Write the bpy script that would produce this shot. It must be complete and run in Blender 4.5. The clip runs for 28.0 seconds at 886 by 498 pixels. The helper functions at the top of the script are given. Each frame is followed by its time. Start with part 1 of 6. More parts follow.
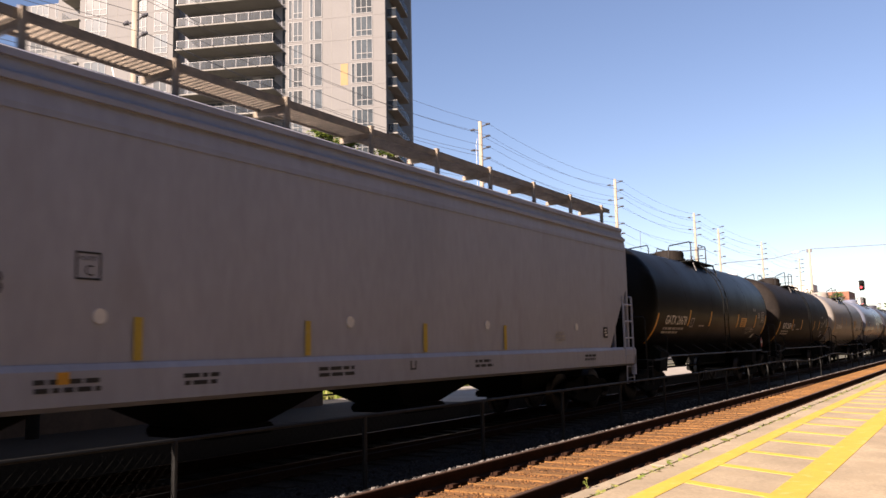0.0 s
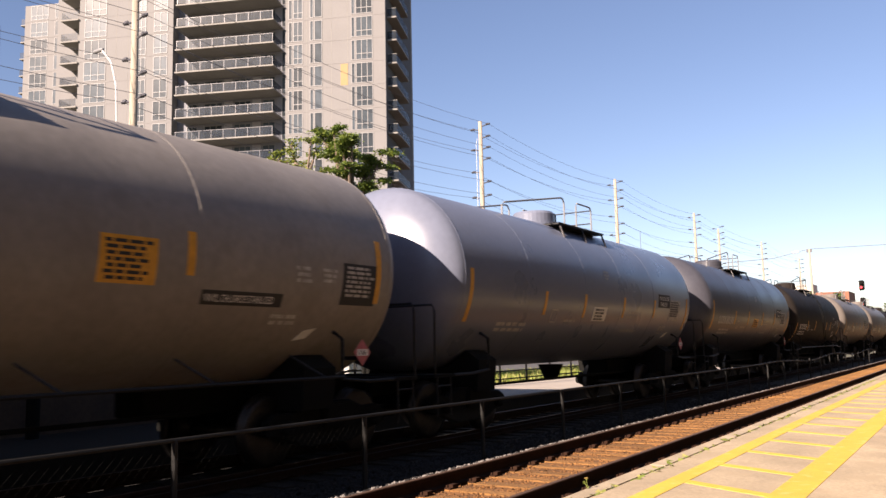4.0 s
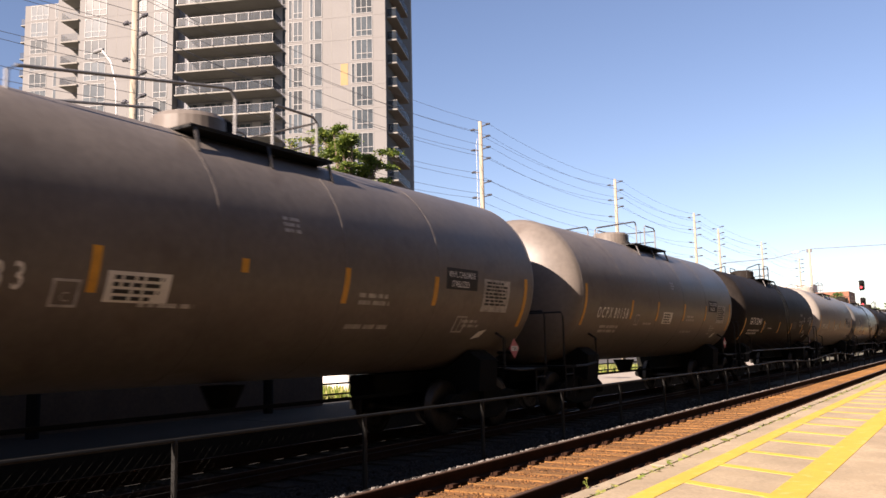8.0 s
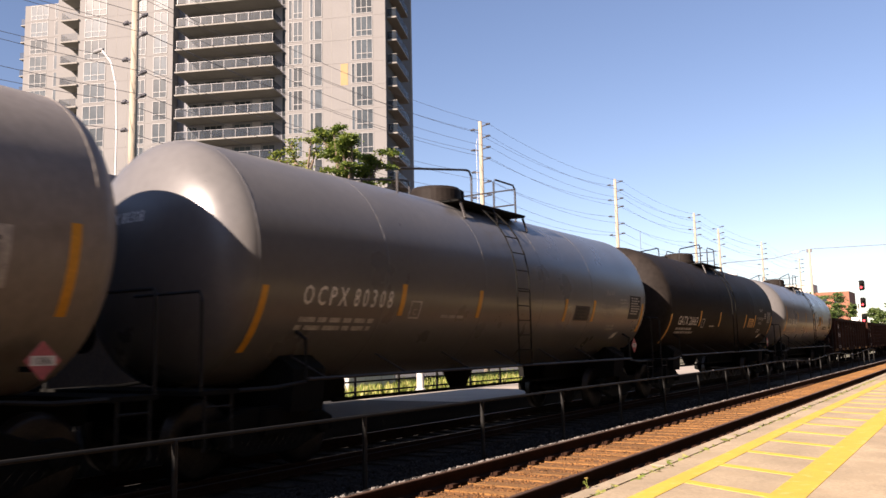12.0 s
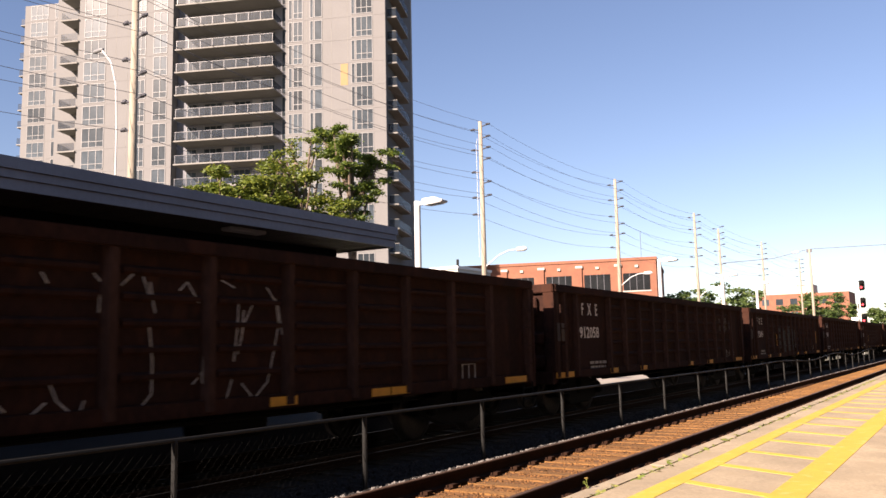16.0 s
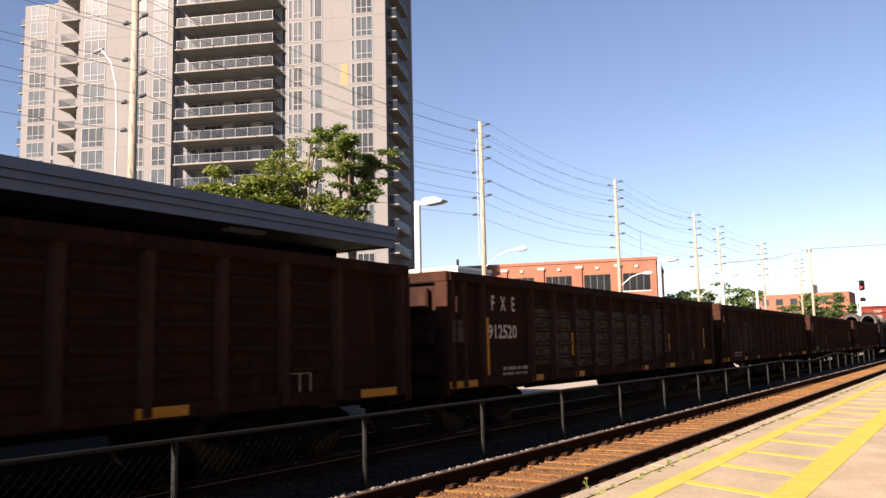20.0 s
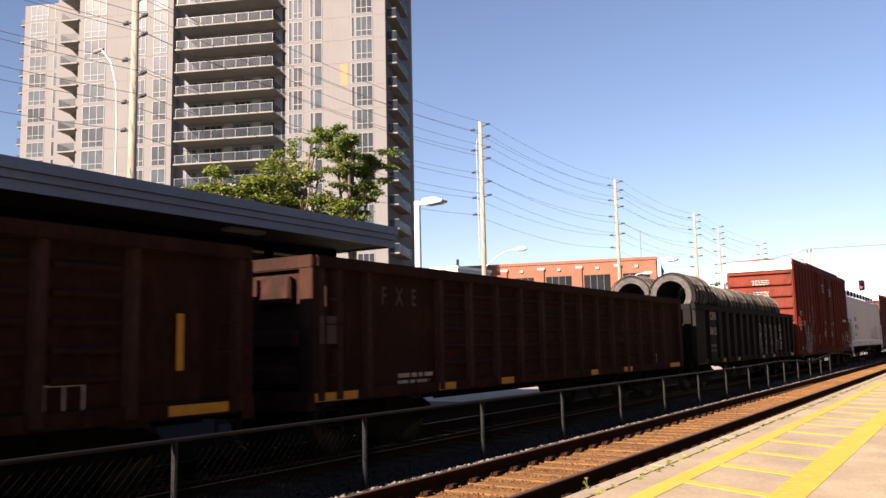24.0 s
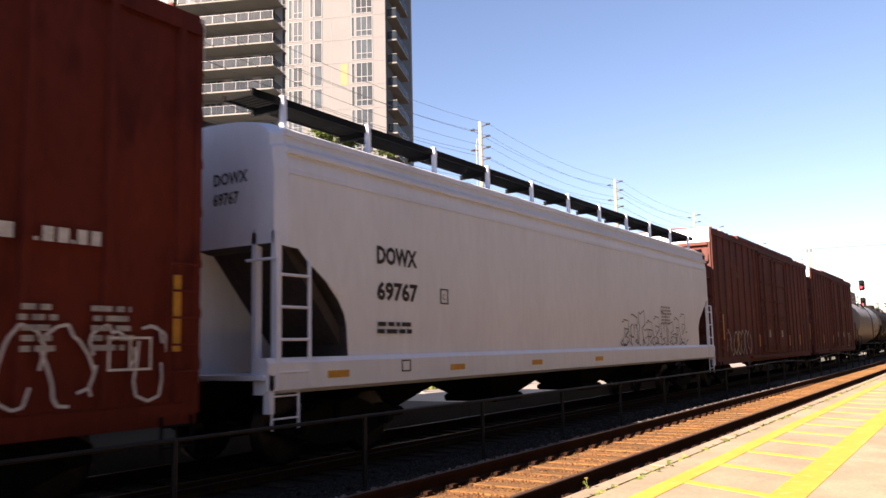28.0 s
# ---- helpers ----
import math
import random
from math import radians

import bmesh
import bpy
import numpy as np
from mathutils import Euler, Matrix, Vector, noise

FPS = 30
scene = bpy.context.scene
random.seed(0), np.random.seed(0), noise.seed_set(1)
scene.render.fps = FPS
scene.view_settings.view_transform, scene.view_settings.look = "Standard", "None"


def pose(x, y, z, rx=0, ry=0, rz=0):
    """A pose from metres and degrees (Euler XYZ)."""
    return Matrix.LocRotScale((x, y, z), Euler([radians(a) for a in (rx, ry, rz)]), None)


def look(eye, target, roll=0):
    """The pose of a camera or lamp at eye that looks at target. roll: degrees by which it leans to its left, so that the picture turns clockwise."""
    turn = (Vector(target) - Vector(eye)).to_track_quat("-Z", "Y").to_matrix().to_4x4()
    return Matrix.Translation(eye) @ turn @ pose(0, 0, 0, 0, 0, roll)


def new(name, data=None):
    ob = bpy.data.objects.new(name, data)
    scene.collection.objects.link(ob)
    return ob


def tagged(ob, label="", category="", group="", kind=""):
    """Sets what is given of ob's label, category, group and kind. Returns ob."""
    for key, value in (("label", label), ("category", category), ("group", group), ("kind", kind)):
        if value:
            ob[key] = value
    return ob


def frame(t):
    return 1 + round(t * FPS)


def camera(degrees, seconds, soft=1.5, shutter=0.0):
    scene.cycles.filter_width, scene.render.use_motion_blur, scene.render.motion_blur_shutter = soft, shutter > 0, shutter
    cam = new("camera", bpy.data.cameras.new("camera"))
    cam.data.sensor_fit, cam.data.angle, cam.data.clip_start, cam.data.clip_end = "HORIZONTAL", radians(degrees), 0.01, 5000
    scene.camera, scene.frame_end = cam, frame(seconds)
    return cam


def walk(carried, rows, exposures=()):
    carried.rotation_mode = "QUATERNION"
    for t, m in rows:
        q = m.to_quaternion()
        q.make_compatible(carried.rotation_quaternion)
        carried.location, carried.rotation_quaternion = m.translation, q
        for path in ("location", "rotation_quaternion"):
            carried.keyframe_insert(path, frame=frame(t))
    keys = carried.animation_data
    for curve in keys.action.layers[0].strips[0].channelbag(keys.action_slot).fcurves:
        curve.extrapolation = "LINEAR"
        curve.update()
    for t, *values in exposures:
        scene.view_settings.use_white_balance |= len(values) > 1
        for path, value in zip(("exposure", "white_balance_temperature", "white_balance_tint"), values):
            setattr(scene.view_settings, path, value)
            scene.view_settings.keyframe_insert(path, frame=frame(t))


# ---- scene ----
# ---- camera: it stands on the platform ----
cam = camera(56.79, 28.0, soft=1.5, shutter=0.12)
EYE = (0.0, 0.0, 1.48)
PAN, TILT, LEAN = radians(33.025), radians(6.867), -1.231
VIEW = look(EYE, (-math.sin(PAN) * math.cos(TILT), math.cos(PAN) * math.cos(TILT), EYE[2] + math.sin(TILT)), LEAN)
walk(cam, [(0.0, VIEW), (28.0, VIEW)], [(0.0, 1.7, 6800, 26), (26.8, 1.7, 6800, 26), (27.5, 1.85, 6800, 26), (28.0, 2.0, 6800, 26)])

# ---- sky and sun ----
SUN_WAY = Vector((0.165, 1.0, -0.55)).normalized()
world = bpy.data.worlds.new("sky")
scene.world = world
world.use_nodes = True
sky = world.node_tree.nodes.new("ShaderNodeTexSky")
sky.sky_type, sky.sun_disc = "NISHITA", False
sky.sun_elevation = math.asin(-SUN_WAY.z)
sky.sun_rotation = math.atan2(-SUN_WAY.x, -SUN_WAY.y)
sky.air_density, sky.dust_density, sky.ozone_density = 1.0, 0.2, 2.4
world.node_tree.links.new(sky.outputs[0], world.node_tree.nodes["Background"].inputs[0])
world.node_tree.nodes["Background"].inputs[1].default_value = 0.0475
sun = new("sun", bpy.data.lights.new("sun", "SUN"))
sun.data.energy, sun.data.angle, sun.data.color = 4.9, radians(0.53), (1.0, 0.90, 0.73)
sun.matrix_world = look((0, -40, 40), Vector((0, -40, 40)) + SUN_WAY)

# ---- materials ----
def material(name, color, rough=0.7, metal=0.0, vary=0.25, scale=3.0, bump=0.15, fine=40.0, second=None, mix=0.5, stretch=(1, 1, 1), spread=0.0, coat=0.0, spec=0.5):
    """A painted, stained or grained surface: two sizes of noise in colour and roughness, fine bump, optional second colour in patches."""
    m = bpy.data.materials.new(name)
    m.use_nodes = True
    n, l = m.node_tree.nodes, m.node_tree.links
    b = n["Principled BSDF"]
    b.inputs["Metallic"].default_value = metal
    b.inputs["Coat Weight"].default_value = coat
    b.inputs["Specular IOR Level"].default_value = spec
    co = n.new("ShaderNodeTexCoord")
    mp = n.new("ShaderNodeMapping")
    mp.inputs["Scale"].default_value = stretch
    l.new(co.outputs["Object"], mp.inputs[0])
    big, small = n.new("ShaderNodeTexNoise"), n.new("ShaderNodeTexNoise")
    for node, s, d in ((big, scale, 5), (small, fine, 3)):
        node.inputs["Scale"].default_value, node.inputs["Detail"].default_value = s, d
        l.new(mp.outputs[0], node.inputs["Vector"])
    c1 = n.new("ShaderNodeMix")
    c1.data_type = "RGBA"
    dark = tuple(c * (1 - vary) for c in color)
    lite = tuple(min(1, c * (1 + vary * 0.6)) for c in color)
    c1.inputs[6].default_value, c1.inputs[7].default_value = (*dark, 1), (*lite, 1)
    ramp = n.new("ShaderNodeMapRange")
    ramp.inputs[1].default_value, ramp.inputs[2].default_value = 0.3, 0.7
    l.new(big.outputs[0], ramp.inputs[0])
    l.new(ramp.outputs[0], c1.inputs[0])
    out = c1.outputs[2]
    c2 = n.new("ShaderNodeMix")
    c2.data_type, c2.blend_type = "RGBA", "MULTIPLY"
    c2.inputs[0].default_value = min(1.0, vary * 1.6)
    l.new(out, c2.inputs[6])
    grey = n.new("ShaderNodeMapRange")
    grey.inputs[1].default_value, grey.inputs[2].default_value, grey.inputs[3].default_value, grey.inputs[4].default_value = 0.3, 0.7, 0.55, 1.25
    l.new(small.outputs[0], grey.inputs[0])
    l.new(grey.outputs[0], c2.inputs[7])
    out = c2.outputs[2]
    if second:
        c3 = n.new("ShaderNodeMix")
        c3.data_type = "RGBA"
        spot = n.new("ShaderNodeTexNoise")
        spot.inputs["Scale"].default_value, spot.inputs["Detail"].default_value = scale * 2.3, 8
        l.new(mp.outputs[0], spot.inputs["Vector"])
        edge = n.new("ShaderNodeMapRange")
        edge.inputs[1].default_value, edge.inputs[2].default_value = 1.0 - mix - 0.06, 1.0 - mix + 0.08
        l.new(spot.outputs[0], edge.inputs[0])
        l.new(edge.outputs[0], c3.inputs[0])
        l.new(out, c3.inputs[6])
        c3.inputs[7].default_value = (*second, 1)
        out = c3.outputs[2]
    if spread:
        info, hsv, rnd = n.new("ShaderNodeObjectInfo"), n.new("ShaderNodeHueSaturation"), n.new("ShaderNodeMapRange")
        rnd.inputs[3].default_value, rnd.inputs[4].default_value = 1 - spread, 1 + spread
        l.new(info.outputs["Random"], rnd.inputs[0])
        l.new(rnd.outputs[0], hsv.inputs["Value"])
        l.new(out, hsv.inputs["Color"])
        out = hsv.outputs[0]
    l.new(out, b.inputs["Base Color"])
    ro = n.new("ShaderNodeMapRange")
    ro.inputs[3].default_value, ro.inputs[4].default_value = max(0.04, rough - 0.1), min(1, rough + 0.1)
    l.new(big.outputs[0], ro.inputs[0])
    l.new(ro.outputs[0], b.inputs["Roughness"])
    if bump:
        bp = n.new("ShaderNodeBump")
        bp.inputs["Strength"].default_value, bp.inputs["Distance"].default_value = bump, 0.02
        l.new(small.outputs[0], bp.inputs["Height"])
        l.new(bp.outputs[0], b.inputs["Normal"])
    return m


def island_leaf(name, a, b_, c):
    m = bpy.data.materials.new(name)
    m.use_nodes = True
    n, l = m.node_tree.nodes, m.node_tree.links
    geo, ramp = n.new("ShaderNodeNewGeometry"), n.new("ShaderNodeValToRGB")
    ramp.color_ramp.elements[0].color, ramp.color_ramp.elements[1].color = (*a, 1), (*c, 1)
    mid = ramp.color_ramp.elements.new(0.5)
    mid.color = (*b_, 1)
    l.new(geo.outputs["Random Per Island"], ramp.inputs[0])
    l.new(ramp.outputs[0], n["Principled BSDF"].inputs["Base Color"])
    n["Principled BSDF"].inputs["Roughness"].default_value = 0.6
    tr, mx = n.new("ShaderNodeBsdfTranslucent"), n.new("ShaderNodeMixShader")
    l.new(ramp.outputs[0], tr.inputs[0])
    mx.inputs[0].default_value = 0.35
    l.new(n["Principled BSDF"].outputs[0], mx.inputs[1])
    l.new(tr.outputs[0], mx.inputs[2])
    l.new(mx.outputs[0], n["Material Output"].inputs[0])
    return m


def glow(name, color, power):
    m = bpy.data.materials.new(name)
    m.use_nodes = True
    b = m.node_tree.nodes["Principled BSDF"]
    b.inputs["Base Color"].default_value = (*color, 1)
    b.inputs["Emission Color"].default_value, b.inputs["Emission Strength"].default_value = (*color, 1), power
    return m


M = dict(
    concrete=material("platform_concrete", (0.35, 0.278, 0.185), 0.9, vary=0.24, scale=1.2, fine=30, bump=0.35, second=(0.315, 0.247, 0.162), mix=0.42),
    coping=material("coping_concrete", (0.335, 0.27, 0.185), 0.9, vary=0.2, scale=2.5, fine=50, bump=0.25, second=(0.32, 0.26, 0.20), mix=0.36),
    yellow=material("yellow_line_paint", (0.50, 0.35, 0.044), 0.75, vary=0.1, scale=3, fine=60, bump=0.15, second=(0.55, 0.40, 0.12), mix=0.38),
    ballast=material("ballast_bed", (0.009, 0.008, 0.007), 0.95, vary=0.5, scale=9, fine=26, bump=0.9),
    rust_ballast=material("rusty_ballast", (0.155, 0.066, 0.016), 0.95, vary=0.5, scale=8, fine=24, bump=0.9),
    stone=material("ballast_stone", (0.17, 0.155, 0.14), 0.9, vary=0.35, scale=14, fine=60, bump=0.3),
    # dark copy of the ballast stone, the train's shade put into its tone
    dark_stone=material("shaded_ballast_stone", (0.016, 0.014, 0.013), 0.9, vary=0.35, scale=14, fine=60, bump=0.3),
    soil=material("ground_soil", (0.10, 0.085, 0.06), 0.95, vary=0.4, scale=0.6, fine=8, bump=0.4, second=(0.10, 0.12, 0.05), mix=0.45),
    road=material("asphalt", (0.06, 0.06, 0.06), 0.9, vary=0.2, scale=1, fine=60, bump=0.2),
    far_slab=material("far_platform_concrete", (0.310, 0.275, 0.232), 0.9, vary=0.12, scale=1.0, fine=40),
    tie=material("weathered_tie_wood", (0.215, 0.100, 0.025), 0.9, vary=0.4, scale=5, fine=30, bump=0.6, stretch=(0.5, 5, 5), spread=0.22),
    rail=material("rusty_rail_steel", (0.030, 0.014, 0.008), 0.9, 0.0, spec=0.1, vary=0.35, scale=4, fine=50),
    rail_top=material("worn_rail_head", (0.085, 0.05, 0.034), 0.6, 0.2, vary=0.2, scale=6),
    fence=material("galvanized_fence_steel", (0.016, 0.016, 0.015), 0.6, 0.5, vary=0.2, scale=5),
    black_tank=material("black_tank_paint", (0.005, 0.0045, 0.004), 0.42, vary=0.35, scale=1.1, fine=12, bump=0.02, spec=0.08, second=(0.010, 0.0085, 0.0075), mix=0.36),
    brown_tank=material("dull_black_tank_paint", (0.021, 0.0172, 0.015), 0.6, vary=0.30, scale=1.0, fine=10, bump=0.02, spec=0.08, second=(0.026, 0.021, 0.018), mix=0.36),
    grey_tank=material("weathered_white_tank_paint", (0.235, 0.212, 0.188), 0.46, vary=0.14, scale=0.8, fine=9, bump=0.02, spec=0.28, second=(0.185, 0.162, 0.14), mix=0.36),
    taupe_tank=material("sooty_white_tank_paint", (0.14, 0.121, 0.105), 0.44, vary=0.16, scale=0.8, fine=9, bump=0.02, spec=0.28, second=(0.106, 0.088, 0.075), mix=0.38),
    white_tank=material("glossy_white_tank_paint", (0.13, 0.145, 0.19), 0.30, vary=0.08, scale=0.8, fine=9, bump=0.01, spec=0.5),
    slate_tank=material("slate_grey_tank_paint", (0.115, 0.111, 0.108), 0.30, vary=0.10, scale=0.8, fine=9, bump=0.01, spec=0.45),
    dark_tank=material("glossy_grey_tank_paint", (0.05, 0.05, 0.06), 0.36, vary=0.12, scale=0.8, fine=9, bump=0.01, spec=0.5),
    slope_dark=material("dark_slope_sheet", (0.05, 0.04, 0.035), 0.8, vary=0.3, scale=2, fine=16),
    under=material("dirty_underframe_steel", (0.005, 0.005, 0.004), 0.9, 0.0, spec=0.2, vary=0.4, scale=5, fine=40),
    wheel=material("wheel_steel", (0.05, 0.042, 0.036), 0.4, 0.8, vary=0.3, scale=5),
    pipe=material("dark_rail_tube", (0.025, 0.022, 0.020), 0.5, 0.2, vary=0.3, scale=6),
    white_paint=material("white_lettering", (0.72, 0.70, 0.66), 0.7, vary=0.2, scale=9, fine=50, bump=0),
    dim_paint=material("faded_lettering", (0.42, 0.40, 0.37), 0.8, vary=0.35, scale=9, fine=50, bump=0),
    black_paint=material("black_lettering", (0.02, 0.02, 0.02), 0.7, vary=0.2, scale=9, bump=0),
    amber=material("yellow_reflector_tape", (0.62, 0.29, 0.02), 0.45, vary=0.15, scale=9, bump=0),
    placard=material("pink_placard", (0.45, 0.11, 0.12), 0.5, vary=0.2, scale=12, bump=0),
    hopper_grey=material("grey_hopper_paint", (0.325, 0.335, 0.385), 0.5, vary=0.10, scale=0.7, fine=8, bump=0.03, second=(0.275, 0.272, 0.30), mix=0.34, stretch=(1, 1, 0.35)),
    hopper_white=material("white_hopper_paint", (0.78, 0.82, 0.90), 0.4, vary=0.06, scale=0.7, fine=8, bump=0.03, second=(0.73, 0.76, 0.83), mix=0.30, stretch=(1, 1, 0.3)),
    gon=material("rusty_brown_gondola_steel", (0.030, 0.0118, 0.0075), 0.9, vary=0.45, scale=1.6, fine=20, bump=0.25, second=(0.042, 0.0155, 0.0085), mix=0.40, stretch=(1, 1, 0.5), spec=0.2),
    # lighter than the side sheets: the light the posts catch is in the colour
    gon_post=material("lighter_gondola_post", (0.058, 0.030, 0.022), 0.9, vary=0.4, scale=2.0, fine=20, bump=0.2, stretch=(1, 1, 0.4), spec=0.15),
    mural=material("faded_mural_paint", (0.085, 0.075, 0.062), 0.85, vary=0.4, scale=2.6, fine=14, bump=0.05, second=(0.030, 0.0118, 0.0075), mix=0.52, stretch=(1, 1, 2.5)),
    teal_grey=material("teal_grey_spray_paint", (0.050, 0.066, 0.068), 0.8, vary=0.3, scale=3.0, fine=14, bump=0.05, second=(0.030, 0.020, 0.015), mix=0.40),
    chalky=material("patchy_pale_spray_paint", (0.36, 0.35, 0.34), 0.8, vary=0.4, scale=4.0, fine=16, bump=0.0, second=(0.11, 0.07, 0.06), mix=0.40),
    # outer plates, lighter and browner than the black sheet behind them
    lighter_black=material("lighter_black_plate", (0.019, 0.0165, 0.0155), 0.75, vary=0.45, scale=1.8, fine=20, bump=0.2, second=(0.034, 0.022, 0.016), mix=0.34, stretch=(1, 1, 0.4), spec=0.15),
    gon_black=material("black_gondola_paint", (0.006, 0.006, 0.005), 0.7, vary=0.4, scale=1.5, fine=20, bump=0.2, second=(0.010, 0.007, 0.0055), mix=0.34, spec=0.12),
    box_red=material("boxcar_red_paint", (0.135, 0.0225, 0.0115), 0.7, vary=0.22, scale=1.0, fine=12, bump=0.08, second=(0.075, 0.012, 0.007), mix=0.36, stretch=(1, 1, 0.4), spec=0.15),
    box_old=material("weathered_boxcar_red_paint", (0.12, 0.028, 0.017), 0.8, vary=0.35, scale=1.3, fine=14, bump=0.15, second=(0.17, 0.12, 0.09), mix=0.30, stretch=(1, 1, 0.5)),
    box_white=material("white_end_band_paint", (0.702, 0.684, 0.630), 0.6, vary=0.1, scale=2, fine=20, bump=0.05),
    grate=material("steel_grating", (0.24, 0.195, 0.145), 0.7, 0.1, vary=0.3, scale=6),
    coil=material("wire_rod_coil", (0.052, 0.046, 0.04), 0.45, 0.4, vary=0.4, scale=3, fine=18, bump=0.4, stretch=(1, 6, 1)),
    wood_pole=material("weathered_pole_wood", (0.31, 0.262, 0.20), 0.9, vary=0.25, scale=4, fine=30, bump=0.4, stretch=(4, 4, 0.4)),
    insul=material("dark_insulator", (0.06, 0.06, 0.07), 0.4, vary=0.2, scale=8),
    wire=material("cable_black", (0.10, 0.10, 0.11), 0.6, vary=0.1, scale=4, bump=0),
    lamp_white=material("white_lamp_paint", (0.546, 0.537, 0.519), 0.45, vary=0.06, scale=3, bump=0.02),
    tower=material("precast_panel", (0.160, 0.156, 0.152), 0.85, vary=0.08, scale=0.35, fine=6, bump=0.05),
    tower_grey=material("grey_panel", (0.15, 0.155, 0.175), 0.8, vary=0.1, scale=0.5, fine=6, bump=0.05),
    slab=material("balcony_concrete", (0.20, 0.192, 0.175), 0.85, vary=0.1, scale=0.8, fine=8, bump=0.05),
    frame_grey=material("window_frame_grey", (0.180, 0.180, 0.180), 0.5, vary=0.08, scale=3, bump=0),
    glass_dark=material("window_glass", (0.040, 0.052, 0.062), 0.3, vary=0.25, scale=0.6, fine=2, bump=0.0, spread=0.5, spec=0.10),

    office_glass=material("dark_office_glass", (0.010, 0.011, 0.012), 0.25, vary=0.3, scale=0.6, fine=2, bump=0.0, spec=0.2),
    yellow_panel=material("yellow_panel", (0.21, 0.133, 0.035), 0.6, vary=0.06, scale=2),
    brick=material("orange_brick", (0.232, 0.096, 0.056), 0.9, vary=0.2, scale=0.8, fine=14, bump=0.2, second=(0.22, 0.082, 0.05), mix=0.42),
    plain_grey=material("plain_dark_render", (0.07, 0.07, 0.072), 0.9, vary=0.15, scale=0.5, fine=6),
    fascia=material("grey_canopy_metal", (0.29, 0.283, 0.29), 0.5, 0.2, vary=0.12, scale=1.0, fine=10, bump=0.02),
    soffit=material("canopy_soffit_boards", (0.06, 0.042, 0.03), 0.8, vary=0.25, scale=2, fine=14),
    bark=material("tree_bark", (0.16, 0.12, 0.085), 0.95, vary=0.4, scale=5, fine=30, bump=0.6, stretch=(3, 3, 0.6)),
    leaf=island_leaf("locust_leaves", (0.045, 0.082, 0.011), (0.088, 0.14, 0.016), (0.16, 0.19, 0.022)),
    leaf_yellow=island_leaf("yellow_green_leaves", (0.070, 0.105, 0.010), (0.12, 0.16, 0.015), (0.20, 0.215, 0.022)),
    leaf_dark=island_leaf("dark_leaves", (0.03, 0.06, 0.014), (0.065, 0.11, 0.024), (0.12, 0.16, 0.035)),
    signal_red=glow("signal_red_light", (1.0, 0.03, 0.05), 0.5),
    cream=material("cream_wall", (0.413, 0.387, 0.344), 0.85, vary=0.08, scale=0.5),
    grass=island_leaf("grass_blades", (0.10, 0.16, 0.02), (0.22, 0.26, 0.05), (0.40, 0.36, 0.12)),
    graffiti=material("pale_spray_paint", (0.62, 0.61, 0.60), 0.7, vary=0.15, scale=6, bump=0),
    graffiti_dark=material("dark_spray_paint", (0.10, 0.10, 0.12), 0.7, vary=0.2, scale=6, bump=0),
    graffiti_teal=material("teal_spray_paint", (0.03, 0.13, 0.14), 0.7, vary=0.2, scale=6, bump=0),
)


def pale_glass(name, color, clear):
    """Tinted balcony glass: part see-through, part gloss."""
    m = material(name, color, 0.3, vary=0.15, scale=0.8, bump=0.0, spec=0.1)
    n, l = m.node_tree.nodes, m.node_tree.links
    tr, mx = n.new("ShaderNodeBsdfTransparent"), n.new("ShaderNodeMixShader")
    mx.inputs[0].default_value = clear
    l.new(n["Principled BSDF"].outputs[0], mx.inputs[1])
    l.new(tr.outputs[0], mx.inputs[2])
    l.new(mx.outputs[0], n["Material Output"].inputs[0])
    return m


M["rail_glass"] = pale_glass("balcony_glass", (0.022, 0.032, 0.045), 0.62)
M["blind"] = material("white_window_blind", (0.26, 0.255, 0.26), 0.8, vary=0.08, scale=1.5, fine=9, bump=0.02)
M["faint_paint"] = material("worn_lettering", (0.07, 0.06, 0.055), 0.8, vary=0.4, scale=9, fine=50, bump=0)
M["dark_teal"] = material("dark_teal_spray_paint", (0.010, 0.038, 0.042), 0.7, vary=0.4, scale=5, bump=0)
# near-black slab colour that holds the shade of the far platform
M["shade_dark_slab"] = material("shade_dark_slab", (0.012, 0.0115, 0.011), 0.9, vary=0.2, scale=1, fine=60, bump=0.2)
M["bright_wire"] = material("bright_wire_rod", (0.26, 0.23, 0.19), 0.4, 0.4, vary=0.3, scale=3, fine=18, bump=0.2)
M["graffiti_green"] = material("dark_green_spray_paint", (0.02, 0.09, 0.05), 0.7, vary=0.2, scale=6, bump=0)
# darker copy of the tie wood, with the train's shade in its colour
M["shaded_tie"] = material("shaded_tie_wood", (0.020, 0.016, 0.013), 0.9, vary=0.4, scale=5, fine=30, bump=0.6, stretch=(0.5, 5, 5), spread=0.22)


# ---- mesh helpers ----
def part(name, bm, mat, parent=None, label="", smooth=False):
    """Links a bmesh (or a ready mesh) as one object under its thing or part."""
    if isinstance(bm, bmesh.types.BMesh):
        me = bpy.data.meshes.new(name)
        if smooth:
            for f in bm.faces:
                f.smooth = True
        bm.to_mesh(me)
        bm.free()
        me.materials.append(mat)
    else:
        me = bm
    ob = new(name, me)
    if parent is not None:
        ob.parent = parent
    if label:
        ob["label"] = label
    return ob


def thing(name, place, label, category, group="", kind=""):
    ob = new(name)
    ob.empty_display_size = 0.3
    ob.matrix_basis = place if isinstance(place, Matrix) else Matrix.Translation(place)
    return tagged(ob, label, category, group, kind)


